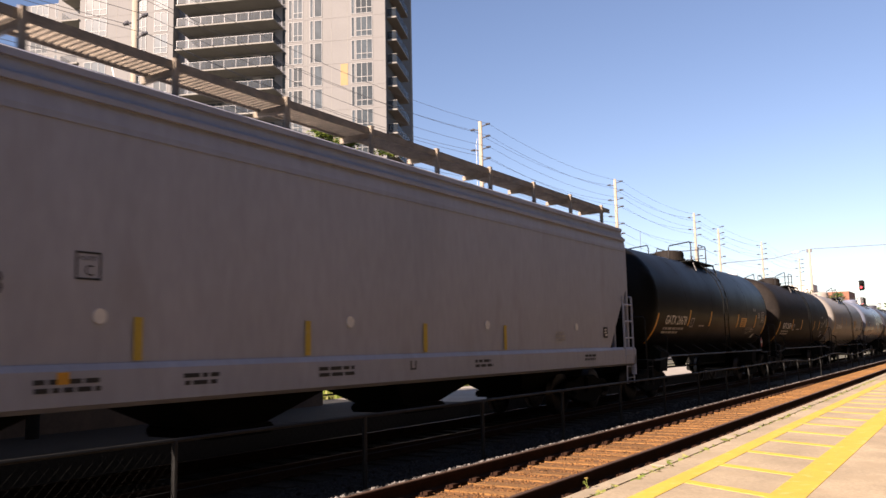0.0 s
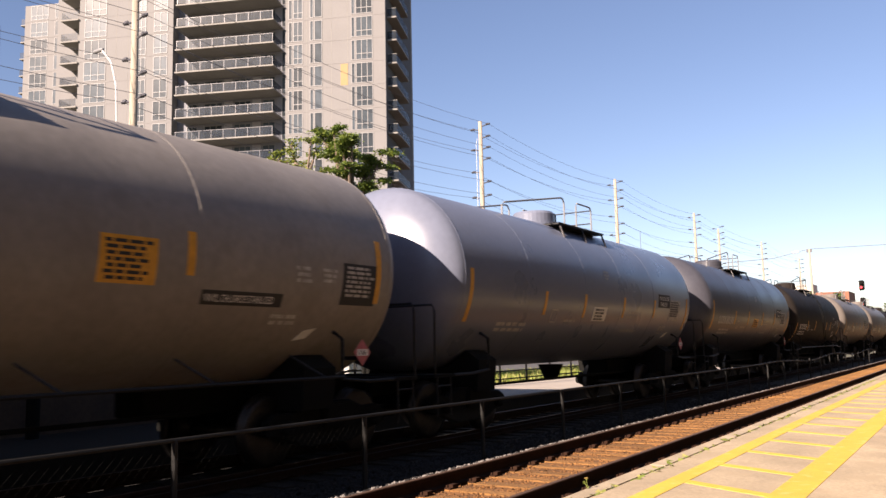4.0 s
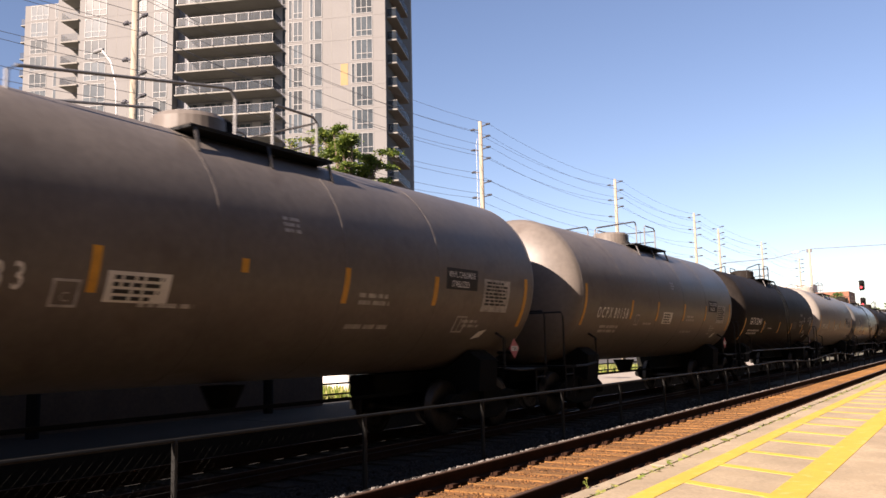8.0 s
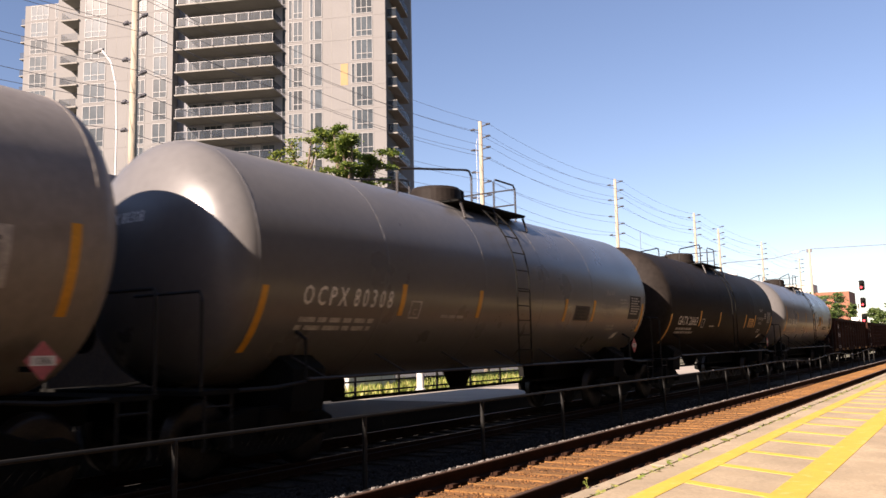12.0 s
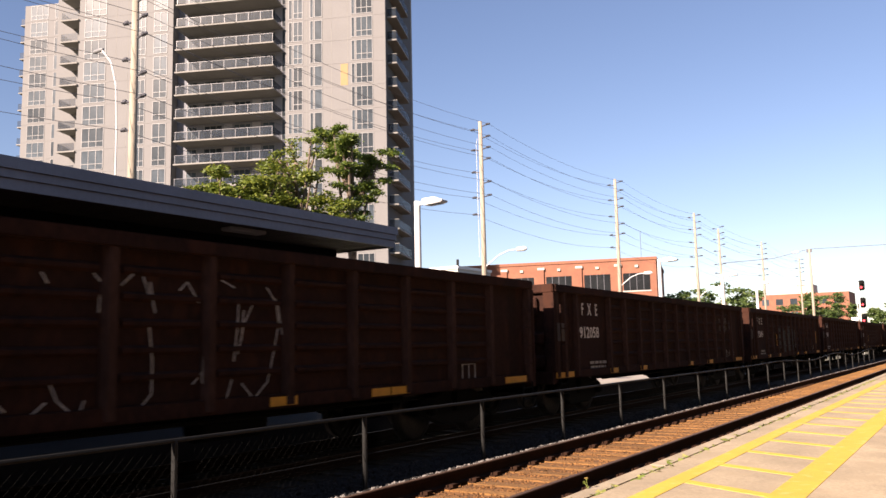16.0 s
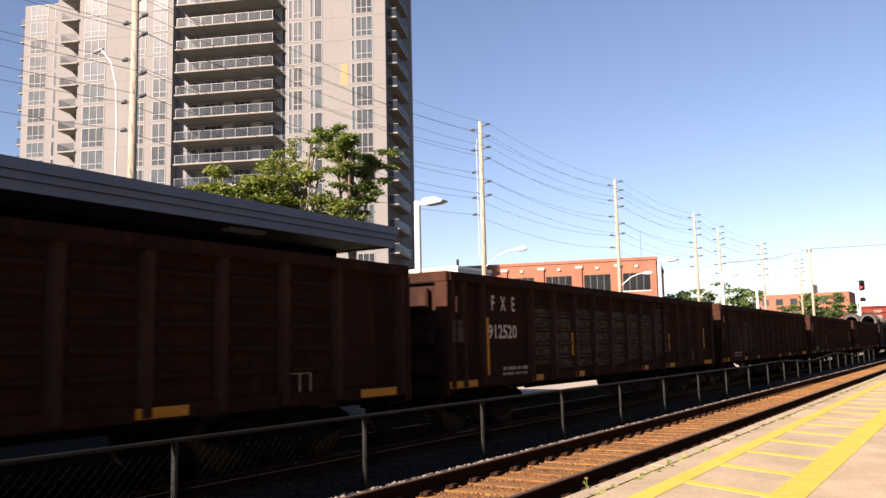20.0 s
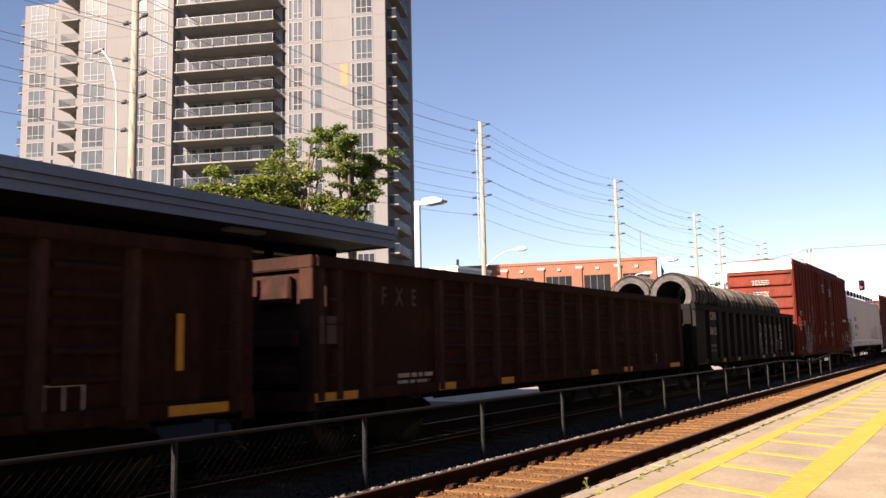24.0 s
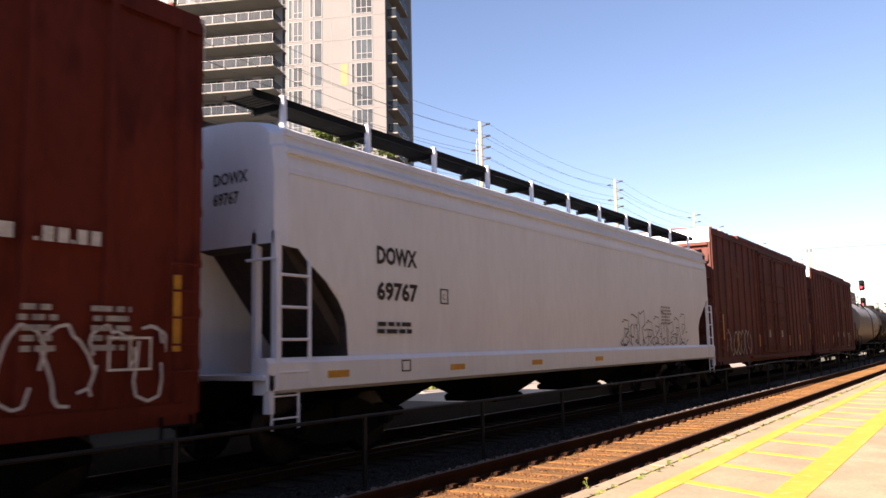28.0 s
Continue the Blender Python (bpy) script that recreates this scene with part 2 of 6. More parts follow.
BOX_FACES = ((0, 1, 3, 2), (4, 6, 7, 5), (0, 4, 5, 1), (2, 3, 7, 6), (0, 2, 6, 4), (1, 5, 7, 3))


def box(bm, x0, x1, y0, y1, z0, z1):
    v = [bm.verts.new((x, y, z)) for x in (x0, x1) for y in (y0, y1) for z in (z0, z1)]
    for f in BOX_FACES:
        bm.faces.new([v[i] for i in f])
    return v


def boxed(x0, x1, y0, y1, z0, z1, bevel=0.0):
    bm = bmesh.new()
    box(bm, min(x0, x1), max(x0, x1), min(y0, y1), max(y0, y1), min(z0, z1), max(z0, z1))
    if bevel:
        bmesh.ops.bevel(bm, geom=bm.edges[:], offset=bevel, segments=2, affect="EDGES")
    return bm


def prism(points, axis, a, b, bm=None):
    """A closed outline pushed along an axis from a to b; points lie in the other two axes, in order."""
    bm = bm or bmesh.new()
    rings = []
    for h in (a, b):
        ring = []
        for p, q in points:
            co = [0, 0, 0]
            co[axis] = h
            co[(0 if axis else 1)], co[(2 if axis < 2 else 1)] = p, q
            ring.append(bm.verts.new(co))
        rings.append(ring)
    n = len(points)
    for i in range(n):
        bm.faces.new((rings[0][i], rings[0][(i + 1) % n], rings[1][(i + 1) % n], rings[1][i]))
    bm.faces.new(rings[0][::-1])
    bm.faces.new(rings[1])
    bmesh.ops.recalc_face_normals(bm, faces=bm.faces[:])
    return bm


def tube(points, r=0.02, sides=8, bm=None, taper=None):
    """A round bar along a line of points."""
    bm = bm or bmesh.new()
    pts = [Vector(p) for p in points]
    rings = []
    for i, p in enumerate(pts):
        d = (pts[min(i + 1, len(pts) - 1)] - pts[max(i - 1, 0)]).normalized()
        a = d.cross(Vector((0, 0, 1)) if abs(d.z) < 0.9 else Vector((0, 1, 0))).normalized()
        b = d.cross(a)
        rr = taper[i] if taper else r
        rings.append([bm.verts.new(p + rr * (math.cos(2 * math.pi * k / sides) * a + math.sin(2 * math.pi * k / sides) * b)) for k in range(sides)])
    for q, s in zip(rings, rings[1:]):
        for k in range(sides):
            bm.faces.new((q[k], q[(k + 1) % sides], s[(k + 1) % sides], s[k]))
    bm.faces.new(rings[0][::-1])
    bm.faces.new(rings[-1])
    return bm


def lathe(profile, axis="y", segs=48, bm=None, at=(0, 0, 0)):
    """A turned shape: profile of (along, radius) about an axis through at."""
    bm = bm or bmesh.new()
    rings = []
    for along, r in profile:
        ring = []
        for k in range(segs):
            c, s = r * math.cos(2 * math.pi * k / segs), r * math.sin(2 * math.pi * k / segs)
            co = {"y": (c, along, s), "z": (c, s, along), "x": (along, c, s)}[axis]
            ring.append(bm.verts.new(Vector(co) + Vector(at)))
        rings.append(ring)
    for q, s in zip(rings, rings[1:]):
        for k in range(segs):
            bm.faces.new((q[k], q[(k + 1) % segs], s[(k + 1) % segs], s[k]))
    bm.faces.new(rings[0][::-1])
    bm.faces.new(rings[-1])
    bmesh.ops.recalc_face_normals(bm, faces=bm.faces[:])
    return bm


LETTERS = {}


def letters(text, size, mat, bold=0.0):
    """Flat lettering as a mesh: x along the words from their left end, y up."""
    key = (text, size, mat.name)
    if key not in LETTERS:
        cu = bpy.data.curves.new("lettering", "FONT")
        cu.body, cu.size, cu.offset, cu.resolution_u = text, size, bold, 2
        ob = bpy.data.objects.new("lettering", cu)
        scene.collection.objects.link(ob)
        dg = bpy.context.evaluated_depsgraph_get()
        me = bpy.data.meshes.new_from_object(ob.evaluated_get(dg))
        LETTERS[key] = [v.co.copy() for v in me.vertices], [tuple(p.vertices) for p in me.polygons]
        bpy.data.objects.remove(ob)
    return LETTERS[key]


def lettering(parent, text, size, y, z, mat, name="lettering", x=None, drum=None, wide=1.0, bold=0.0):
    """Words on the side that faces +x, running along +y; flat at x, or bent round a drum (radius, height of its axis)."""
    verts, faces = letters(text, size, mat, bold)
    out = []
    for v in verts:
        yy, h = y + v.x * wide, z + v.y
        if drum:
            a = (h - drum[1]) / drum[0]
            out.append(((drum[0] + 0.006) * math.cos(a), yy, drum[1] + (drum[0] + 0.006) * math.sin(a)))
        else:
            out.append((x, yy, h))
    me = bpy.data.meshes.new(name)
    me.from_pydata(out, [], faces)
    me.materials.append(mat)
    return part(name, me, mat, parent)


def patch(parent, name, y0, y1, z0, z1, mat, x=None, drum=None, label="", lift=0.005):
    """A thin plate or tape on the side that faces +x."""
    bm = bmesh.new()
    n = 6 if drum else 1
    rows = []
    for i in range(n + 1):
        h = z0 + (z1 - z0) * i / n
        row = []
        for yy, d in ((y0, 0), (y0, 1), (y1, 1), (y1, 0)):
            lift_ = lift * d
            if drum:
                a = (h - drum[1]) / drum[0]
                row.append(bm.verts.new(((drum[0] + lift_) * math.cos(a), yy, drum[1] + (drum[0] + lift_) * math.sin(a))))
            else:
                row.append(bm.verts.new((x + lift_, yy, h)))
        rows.append(row)
    for q, s in zip(rows, rows[1:]):
        for k in range(4):
            bm.faces.new((q[k], q[(k + 1) % 4], s[(k + 1) % 4], s[k]))
    bm.faces.new(rows[0])
    bm.faces.new(rows[-1][::-1])
    bmesh.ops.recalc_face_normals(bm, faces=bm.faces[:])
    return part(name, bm, mat, parent, label)


def bars(parent, y, z, w, rows, h, mat, x=None, drum=None, seed=1):
    """Lines of small unreadable print as plain bars, each line cut into words; one mesh a block."""
    rn = random.Random(seed)
    bm = bmesh.new()
    for r in range(rows):
        at, end = y + rn.random() * 0.04, y + w * (0.75 + 0.25 * rn.random())
        z1 = z - r * h * 1.7
        z0 = z1 - h
        while at < end:
            long = min(end - at, h * (1.5 + 3.5 * rn.random()))
            co = []
            for yy, hh in ((at, z0), (at + long, z0), (at + long, z1), (at, z1)):
                if drum:
                    a = (hh - drum[1]) / drum[0]
                    co.append(((drum[0] + 0.004) * math.cos(a), yy, drum[1] + (drum[0] + 0.004) * math.sin(a)))
                else:
                    co.append((x + 0.004, yy, hh))
            bm.faces.new([bm.verts.new(q) for q in co])
            at += long + h * 0.8
    return part("small_print", bm, mat, parent)


# ---- ground, tracks, platform ----
NEAR_X, TRAIN_X = -4.77, -8.55
bm = bmesh.new()
box(bm, -1500, 1500, -400, 2500, -1.2, -0.62)
tagged(part("ground", bm, M["soil"]), "flat earth with thin grass around the railway", "ground", kind="structure")
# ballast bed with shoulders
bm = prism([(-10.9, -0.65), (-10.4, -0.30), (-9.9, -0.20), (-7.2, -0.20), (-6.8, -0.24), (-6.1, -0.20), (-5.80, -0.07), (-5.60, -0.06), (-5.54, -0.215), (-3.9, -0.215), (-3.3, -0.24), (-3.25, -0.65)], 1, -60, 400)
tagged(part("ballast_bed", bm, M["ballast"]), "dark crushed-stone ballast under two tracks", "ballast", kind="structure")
bm = bmesh.new()
box(bm, -5.50, -4.06, -20, 300, -0.214, -0.192)
tagged(part("ballast_infill", bm, M["rust_ballast"]), "rust-stained ballast between the rails", "ballast", kind="structure")

RAIL = [(-0.070, -0.17), (0.070, -0.17), (0.070, -0.155), (0.012, -0.135), (0.012, -0.045), (0.036, -0.035), (0.036, -0.004), (0.028, 0.0), (-0.028, 0.0), (-0.036, -0.004), (-0.036, -0.035), (-0.012, -0.045), (-0.012, -0.135), (-0.070, -0.155)]
rnd = random.Random(5)


def track(x, label, reach, tied, wood):
    t = thing("railway_track", (x, 0, 0), label, "railway track", "tracks", "structure")
    for s in (-0.745, 0.745):
        r = part("rail", prism([(s + p, q) for p, q in RAIL], 1, -60, 400), M["rail"], t, "rusty steel rail")
        part("rail_head", boxed(s - 0.027, s + 0.027, -60, 400, -0.001, 0.0025), M["rail_top"], r, "worn running surface")
    tie_mesh = []
    for k in range(4):
        b = boxed(-1.28, 1.28, -0.115, 0.115, -0.34, -0.172, 0.012)
        for v in b.verts:
            v.co += Vector((0, rnd.uniform(-0.008, 0.008), rnd.uniform(-0.010, 0.004)))
        me = bpy.data.meshes.new("tie")
        b.to_mesh(me)
        b.free()
        me.materials.append(M[wood])
        tie_mesh.append(me)
    y = tied[0]
    while y < tied[1]:
        o = part("tie", tie_mesh[rnd.randrange(4)], None, t)
        o.matrix_basis = pose(rnd.uniform(-0.04, 0.04), y, 0, 0, 0, rnd.uniform(-0.8, 0.8))
        y += reach
    return t


near_track = track(NEAR_X, "near railway track with rusty rails on sunlit wooden ties", 0.53, (-19.2, 120.0), "tie")
track(TRAIN_X, "far railway track in the shadow of the train", 0.53, (-4.0, 60.0), "shaded_tie")

# tie plates and spikes beside the rails of the near track
plate = boxed(-0.17, 0.17, -0.09, 0.09, -0.172, -0.155)
for sx in (-0.15, 0.15):
    box(plate, sx - 0.030, sx + 0.030, -0.05, 0.05, -0.156, -0.118)
for sx in (-0.1, 0.1):
    for sy in (-0.05, 0.05):
        box(plate, sx - 0.012, sx + 0.012, sy - 0.012, sy + 0.012, -0.158, -0.128)
pm = bpy.data.meshes.new("tie_plate")
plate.to_mesh(pm)
plate.free()
pm.materials.append(M["rail"])
for i in range(60):
    for s in (-0.745, 0.745):
        o = part("tie_plate", pm, None, near_track)
        o.location = (s, 2.0 + 0.53 * i, 0)


def stones(name, label, x0, x1, y0, y1, z, count, size, mat, seed, rise=None):
    """Loose crushed stone, each piece an uneven lump."""
    rn = random.Random(seed)
    verts, faces = [], []
    ico = [(0, 0, 1), (0.89, 0, 0.45), (0.28, 0.85, 0.45), (-0.72, 0.53, 0.45), (-0.72, -0.53, 0.45), (0.28, -0.85, 0.45), (0.5, 0.5, -0.6), (-0.6, 0.2, -0.6), (0.1, -0.7, -0.6)]
    tri = [(0, 1, 2), (0, 2, 3), (0, 3, 4), (0, 4, 5), (0, 5, 1), (1, 6, 2), (2, 6, 7), (2, 7, 3), (3, 7, 4), (4, 7, 8), (4, 8, 5), (5, 8, 1), (1, 8, 6)]
    for _ in range(count):
        k = rn.random() ** 1.6
        px, py = rn.uniform(x0, x1), y0 + (y1 - y0) * k
        h = z + (rise(px) if rise else 0)
        s = size * rn.uniform(0.6, 1.5)
        e = Euler((rn.uniform(0, 6), rn.uniform(0, 6), rn.uniform(0, 6))).to_matrix()
        n0 = len(verts)
        for c in ico:
            verts.append(e @ Vector([a * s * rn.uniform(0.7, 1.2) for a in c]) + Vector((px, py, h)))
        faces += [tuple(n0 + i for i in f) for f in tri]
    me = bpy.data.meshes.new(name)
    me.from_pydata(verts, [], faces)
    me.materials.append(mat)
    return tagged(new(name, me), label, "ballast stones", kind="stuff")


def bed(px):
    """Height of the bed across the line of the fence."""
    pts = ((-7.2, -0.20), (-6.8, -0.24), (-6.1, -0.20), (-5.80, -0.07), (-5.56, -0.06))
    for (a, za), (b, zb) in zip(pts, pts[1:]):
        if a <= px <= b:
            return za + (zb - za) * (px - a) / (b - a)
    return -0.2


stones("shoulder_stones", "pale crushed stone heaped along the far rail", -6.12, -5.575, 4, 75, 0.0, 7500, 0.028, M["stone"], 1, bed)
stones("crest_stones", "darker crushed stone along the far rail", -6.20, -5.56, 4, 75, 0.0, 9000, 0.028, M["dark_stone"], 7, bed)
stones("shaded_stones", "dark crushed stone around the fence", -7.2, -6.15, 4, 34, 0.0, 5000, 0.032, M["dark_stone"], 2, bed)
stones("infill_stones", "rust-stained stones between the ties", -5.45, -4.1, 5, 40, -0.192, 8000, 0.020, M["rust_ballast"], 3)

# platform with coping, lines and joints
platform = thing("platform_near", (0, 0, 0), "sunlit concrete station platform with yellow safety lines", "platform", kind="structure")
SIZE = 24.0
for i in range(-1, 6):
    y = i * SIZE
    part("paving_slab", boxed(-2.985, 8.0, y + 0.006, y + SIZE - 0.006, -0.4, 0.150, 0.006), M["concrete"], platform)
    for k in range(8):
        c = boxed(-3.205, -3.005, y + k * 3 + 0.008, y + k * 3 + 2.992, -0.05, 0.148, 0.012)
        for v in c.verts:
            v.co.x += 0.012 * noise.noise(v.co * 0.9)
        part("coping_stone", c, M["coping"], platform)
part("platform_wall", boxed(-3.11, -2.99, -12, 132, -0.6, -0.05), M["coping"], platform)
part("bedding", boxed(-3.02, -2.97, -12, 132, -0.05, 0.135), M["soil"], platform)
part("safety_line", boxed(-2.69, -2.49, -10, 130, 0.1501, 0.1545), M["yellow"], platform, "narrow yellow painted line")
part("safety_line", boxed(-1.66, -1.36, -10, 130, 0.1501, 0.1545), M["yellow"], platform, "broad yellow painted line")
for i in range(-8, 60):
    y = 8.05 + 1.26 * i
    b = bmesh.new()
    w = 0.080
    v = [b.verts.new(p) for p in ((-2.49, y - w, 0.1502), (-1.66, y - 0.42 - w, 0.1502), (-1.66, y - 0.42 + w, 0.1502), (-2.49, y + w, 0.1502), (-2.49, y - w, 0.154), (-1.66, y - 0.42 - w, 0.154), (-1.66, y - 0.42 + w, 0.154), (-2.49, y + w, 0.154))]
    for f in ((0, 3, 2, 1), (4, 5, 6, 7), (0, 1, 5, 4), (2, 3, 7, 6), (1, 2, 6, 5), (3, 0, 4, 7)):
        b.faces.new([v[i_] for i_ in f])
    part("hatch_line", b, M["yellow"], platform)

# fence between the tracks: posts, top rail, mesh
FENCE_X, FENCE_TOP = -6.25, 0.69
fence = thing("fence", (FENCE_X, 0, 0), "low dark chain-link fence between the two tracks", "fence")
posts = [5.05 + 2.765 * i for i in range(-1, 22)]
post_me = lathe([(-0.5, 0.030), (0.66, 0.030), (0.70, 0.018)], "z", 10)
pm = bpy.data.meshes.new("post")
post_me.to_mesh(pm)
post_me.free()
pm.materials.append(M["fence"])
for y in posts:
    part("post", pm, None, fence).location = (0, y, 0)
def fence_line(y):
    sag = 0.0
    if y > 27:
        sag = 0.10 * math.sin((y - 27) * 0.42) * min(1, (y - 27) / 12)
    return sag
pts = [(0.0, y, FENCE_TOP + fence_line(y)) for y in [2.28 + 1.38 * i for i in range(46)]]
part("top_rail", tube(pts, 0.021, 8), M["fence"], fence)
part("tension_wire", tube([(0.0, p[1], 0.24) for p in pts], 0.004, 4), M["fence"], fence)
verts, faces = [], []
def strand(a, b, w=0.0009):
    d = (b - a).normalized()
    n_ = len(verts)
    s = d.cross(Vector((1, 0, 0))).normalized() * w
    o = Vector((w, 0, 0))
    for p in (a, b):
        verts.extend((p + s, p + o, p - s))
    for k in range(3):
        faces.append((n_ + k, n_ + (k + 1) % 3, n_ + 3 + (k + 1) % 3, n_ + 3 + k))
STEP = 0.075
y = 2.3
while y < 26:
    strand(Vector((0.008, y, -0.15)), Vector((0.008, y + 0.84, 0.69)))
    strand(Vector((0.012, y + 0.84, -0.15)), Vector((0.012, y, 0.69)))
    y += STEP * 1.3
me = bpy.data.meshes.new("mesh_netting")
me.from_pydata(verts, [], faces)
me.materials.append(M["under"])
net = part("netting", me, None, fence, "thin chain-link wire netting")
tagged(net, kind="stuff")
# ---- the train ----
CARS = []          # (empty, place along the train of its middle)


def car(name, lead, trail, label, category, group=""):
    c = thing(name, (TRAIN_X, (lead + trail) / 2, 0), label, category, group)
    CARS.append((c, (lead + trail) / 2))
    return c, (trail - lead) / 2


def mesh_of(bm, mat, smooth=False):
    if smooth:
        for f in bm.faces:
            f.smooth = True
    me = bpy.data.meshes.new("shared")
    bm.to_mesh(me)
    bm.free()
    me.materials.append(mat)
    return me


def sideframe():
    o = [(-1.18, 0.42), (-1.18, 0.60), (-0.98, 0.70), (-0.72, 0.68), (-0.40, 0.80), (0.40, 0.80), (0.72, 0.68), (0.98, 0.70), (1.18, 0.60), (1.18, 0.42), (0.92, 0.38), (0.45, 0.22), (-0.45, 0.22), (-0.92, 0.38)]
    b = prism(o, 0, -0.07, 0.07)
    bmesh.ops.bevel(b, geom=b.edges[:], offset=0.02, segments=1, affect="EDGES")
    return b


TRUCK = dict(
    frame=mesh_of(sideframe(), M["under"]),
    bolster=mesh_of(boxed(-1.15, 1.15, -0.2, 0.2, 0.45, 0.78, 0.03), M["under"]),
    wheel=mesh_of(lathe([(-0.07, 0.10), (-0.07, 0.40), (-0.05, 0.46), (0.045, 0.452), (0.05, 0.48), (0.075, 0.48), (0.075, 0.40), (0.03, 0.36), (0.03, 0.14), (0.09, 0.12), (0.09, 0.05)], "x", 28), M["wheel"], True),
    axle=mesh_of(lathe([(-1.1, 0.06), (-0.7, 0.08), (0.7, 0.08), (1.1, 0.06)], "x", 10), M["wheel"], True),
    bearing=mesh_of(lathe([(-0.12, 0.10), (0.10, 0.10), (0.13, 0.07)], "x", 14), M["under"], True),
    spring=mesh_of(lathe([(0.28 + 0.03 * i, 0.07 if i % 2 else 0.055) for i in range(9)], "z", 10), M["under"]),
)
COUPLER = mesh_of(boxed(-0.12, 0.12, -0.42, 0.42, 0.74, 0.98, 0.04), M["under"])


def trucks(c, at):
    for y in (-at, at):
        t = part("truck", TRUCK["bolster"], None, c, "black cast-steel wheel truck")
        t.location = (0, y, 0)
        for x in (-1.0, 1.0):
            part("side_frame", TRUCK["frame"], None, t).location = (x, 0, 0)
            for k in (-0.12, 0.12):
                part("spring", TRUCK["spring"], None, t).location = (x, k, 0)
            for w in (-0.88, 0.88):
                part("bearing", TRUCK["bearing"], None, t).matrix_basis = pose(x * 1.06, w, 0.5, 0, 0, 0 if x > 0 else 180)
        for w in (-0.88, 0.88):
            part("axle", TRUCK["axle"], None, t).location = (0, w, 0.46)
            for x in (-0.745, 0.745):
                part("wheel", TRUCK["wheel"], None, t).matrix_basis = pose(x, w, 0.463, 0, 0, 0 if x < 0 else 180)


def couplers(c, half, reach):
    for s in (-1, 1):
        part("coupler", COUPLER, None, c).location = (0, s * (half + reach), 0)


def ladder(parent, x, y0, y1, z0, z1, rungs, mat, r=0.018, name="ladder"):
    b = tube([(x, y0, z0), (x, y0, z1)], r, 6)
    tube([(x, y1, z0), (x, y1, z1)], r, 6, b)
    for i in range(rungs):
        z = z0 + (z1 - z0) * (i + 0.5) / rungs
        tube([(x, y0, z), (x, y1, z)], r * 0.8, 6, b)
    return part(name, b, mat, parent)


def tank_car(lead, trail, paint, mark, style, seed, label, lit_hint=None):
    c, h = car("tank_car", lead, trail, label, "tank car", "tank cars")
    R, AXIS = (1.60, 2.68) if style == "P" else (1.58, 2.62)
    DRUM = (R, AXIS)
    up = 0.06 if style == "P" else 0.0          # the top fittings of the larger tanks sit higher
    D = 0.64
    prof = [(-h - D * math.sin(a), max(0.02, R * math.cos(a))) for a in [math.pi / 2 * (1 - i / 12) for i in range(13)]]
    full = prof + [(-y, r) for y, r in prof[::-1]]
    part("tank", lathe(full, "y", 72, at=(0, 0, AXIS)), paint, c, smooth=True)
    for y in (-h, -h * 0.62, -h * 0.2, h * 0.14, h * 0.5, h):
        part("weld_band", lathe([(y - 0.014, R + 0.001), (y - 0.008, R + 0.003), (y + 0.008, R + 0.003), (y + 0.014, R + 0.001)], "y", 64, at=(0, 0, AXIS)), paint, c, smooth=True)
    light = paint.name.startswith("weathered") or paint.name.startswith("sooty") or paint.name.startswith("glossy")
    tubing = M["pipe"]
    # manway housing and top fittings
    yd = -0.42
    dome = part("manway_housing", lathe([(3.90 + up, 0.48), (4.16 + up, 0.48), (4.17 + up, 0.54), (4.24 + up, 0.54), (4.25 + up, 0.49), (4.44 + up, 0.49), (4.50 + up, 0.45), (4.53 + up, 0.25)], "z", 32, at=(0, yd, 0)), paint if light else M["brown_tank"], c, smooth=False)
    part("dome_cover", lathe([(4.26 + up, 0.20), (4.46 + up, 0.20), (4.50 + up, 0.16)], "z", 20, at=(0.22, yd + 0.30, 0)), M["under"], dome, "dark hinged cover")
    if style == "L":
        part("relief_valve", lathe([(3.98 + up, 0.11), (4.22 + up, 0.11), (4.28 + up, 0.16), (4.34 + up, 0.10)], "z", 14, at=(-0.1, yd - 1.35, 0)), M["under"], c)
    # grated platform beside the housing
    y0, y1 = -1.25, 1.30
    deck = M["fence"] if light else M["under"]
    for sx in (1, -1):
        xa, xb = 0.64, 1.02
        w = part("walkway", boxed(sx * xa, sx * xb, y0, y1, 4.055 + up, 4.08 + up), deck, c, "steel grating walkway")
        bb = bmesh.new()
        for i in range(9):
            xx = xa + (xb - xa) * i / 8
            box(bb, sx * xx - 0.006, sx * xx + 0.006, y0, y1, 4.08 + up, 4.095 + up)
        tagged(part("bearing_grid", bb, deck, w), kind="stuff")
        for yy in (y0 + 0.1, (y0 + y1) / 2, y1 - 0.1):
            part("bracket", tube([(sx * 1.00, yy, 4.06 + up), (sx * 1.13, yy - 0.05, 3.74 + up)], 0.024, 6), tubing, w)
    pale = M["frame_grey"] if (light and style == "P") else tubing
    # safety rails: a long sloping rail over the lead part, hoops at the platform
    run, foot, hoop = (2.0, 4.24, y1 - 0.02) if style == "P" else (1.4, 4.38, y1 + 0.16)
    for sx in (1, -1):
        x = sx * 0.72
        part("hand_rail", tube([(x, y0 - run, 4.02 + up), (x, y0 - run, foot + up), (x, y0 - run + 0.1, foot + 0.07 + up), (x, y0 + 0.80, 4.78 + up), (x, y0 + 0.90, 4.77 + up), (x, y0 + 0.97, 4.68 + up), (x, y0 + 0.97, 4.0 + up)], 0.020, 8), pale, c)
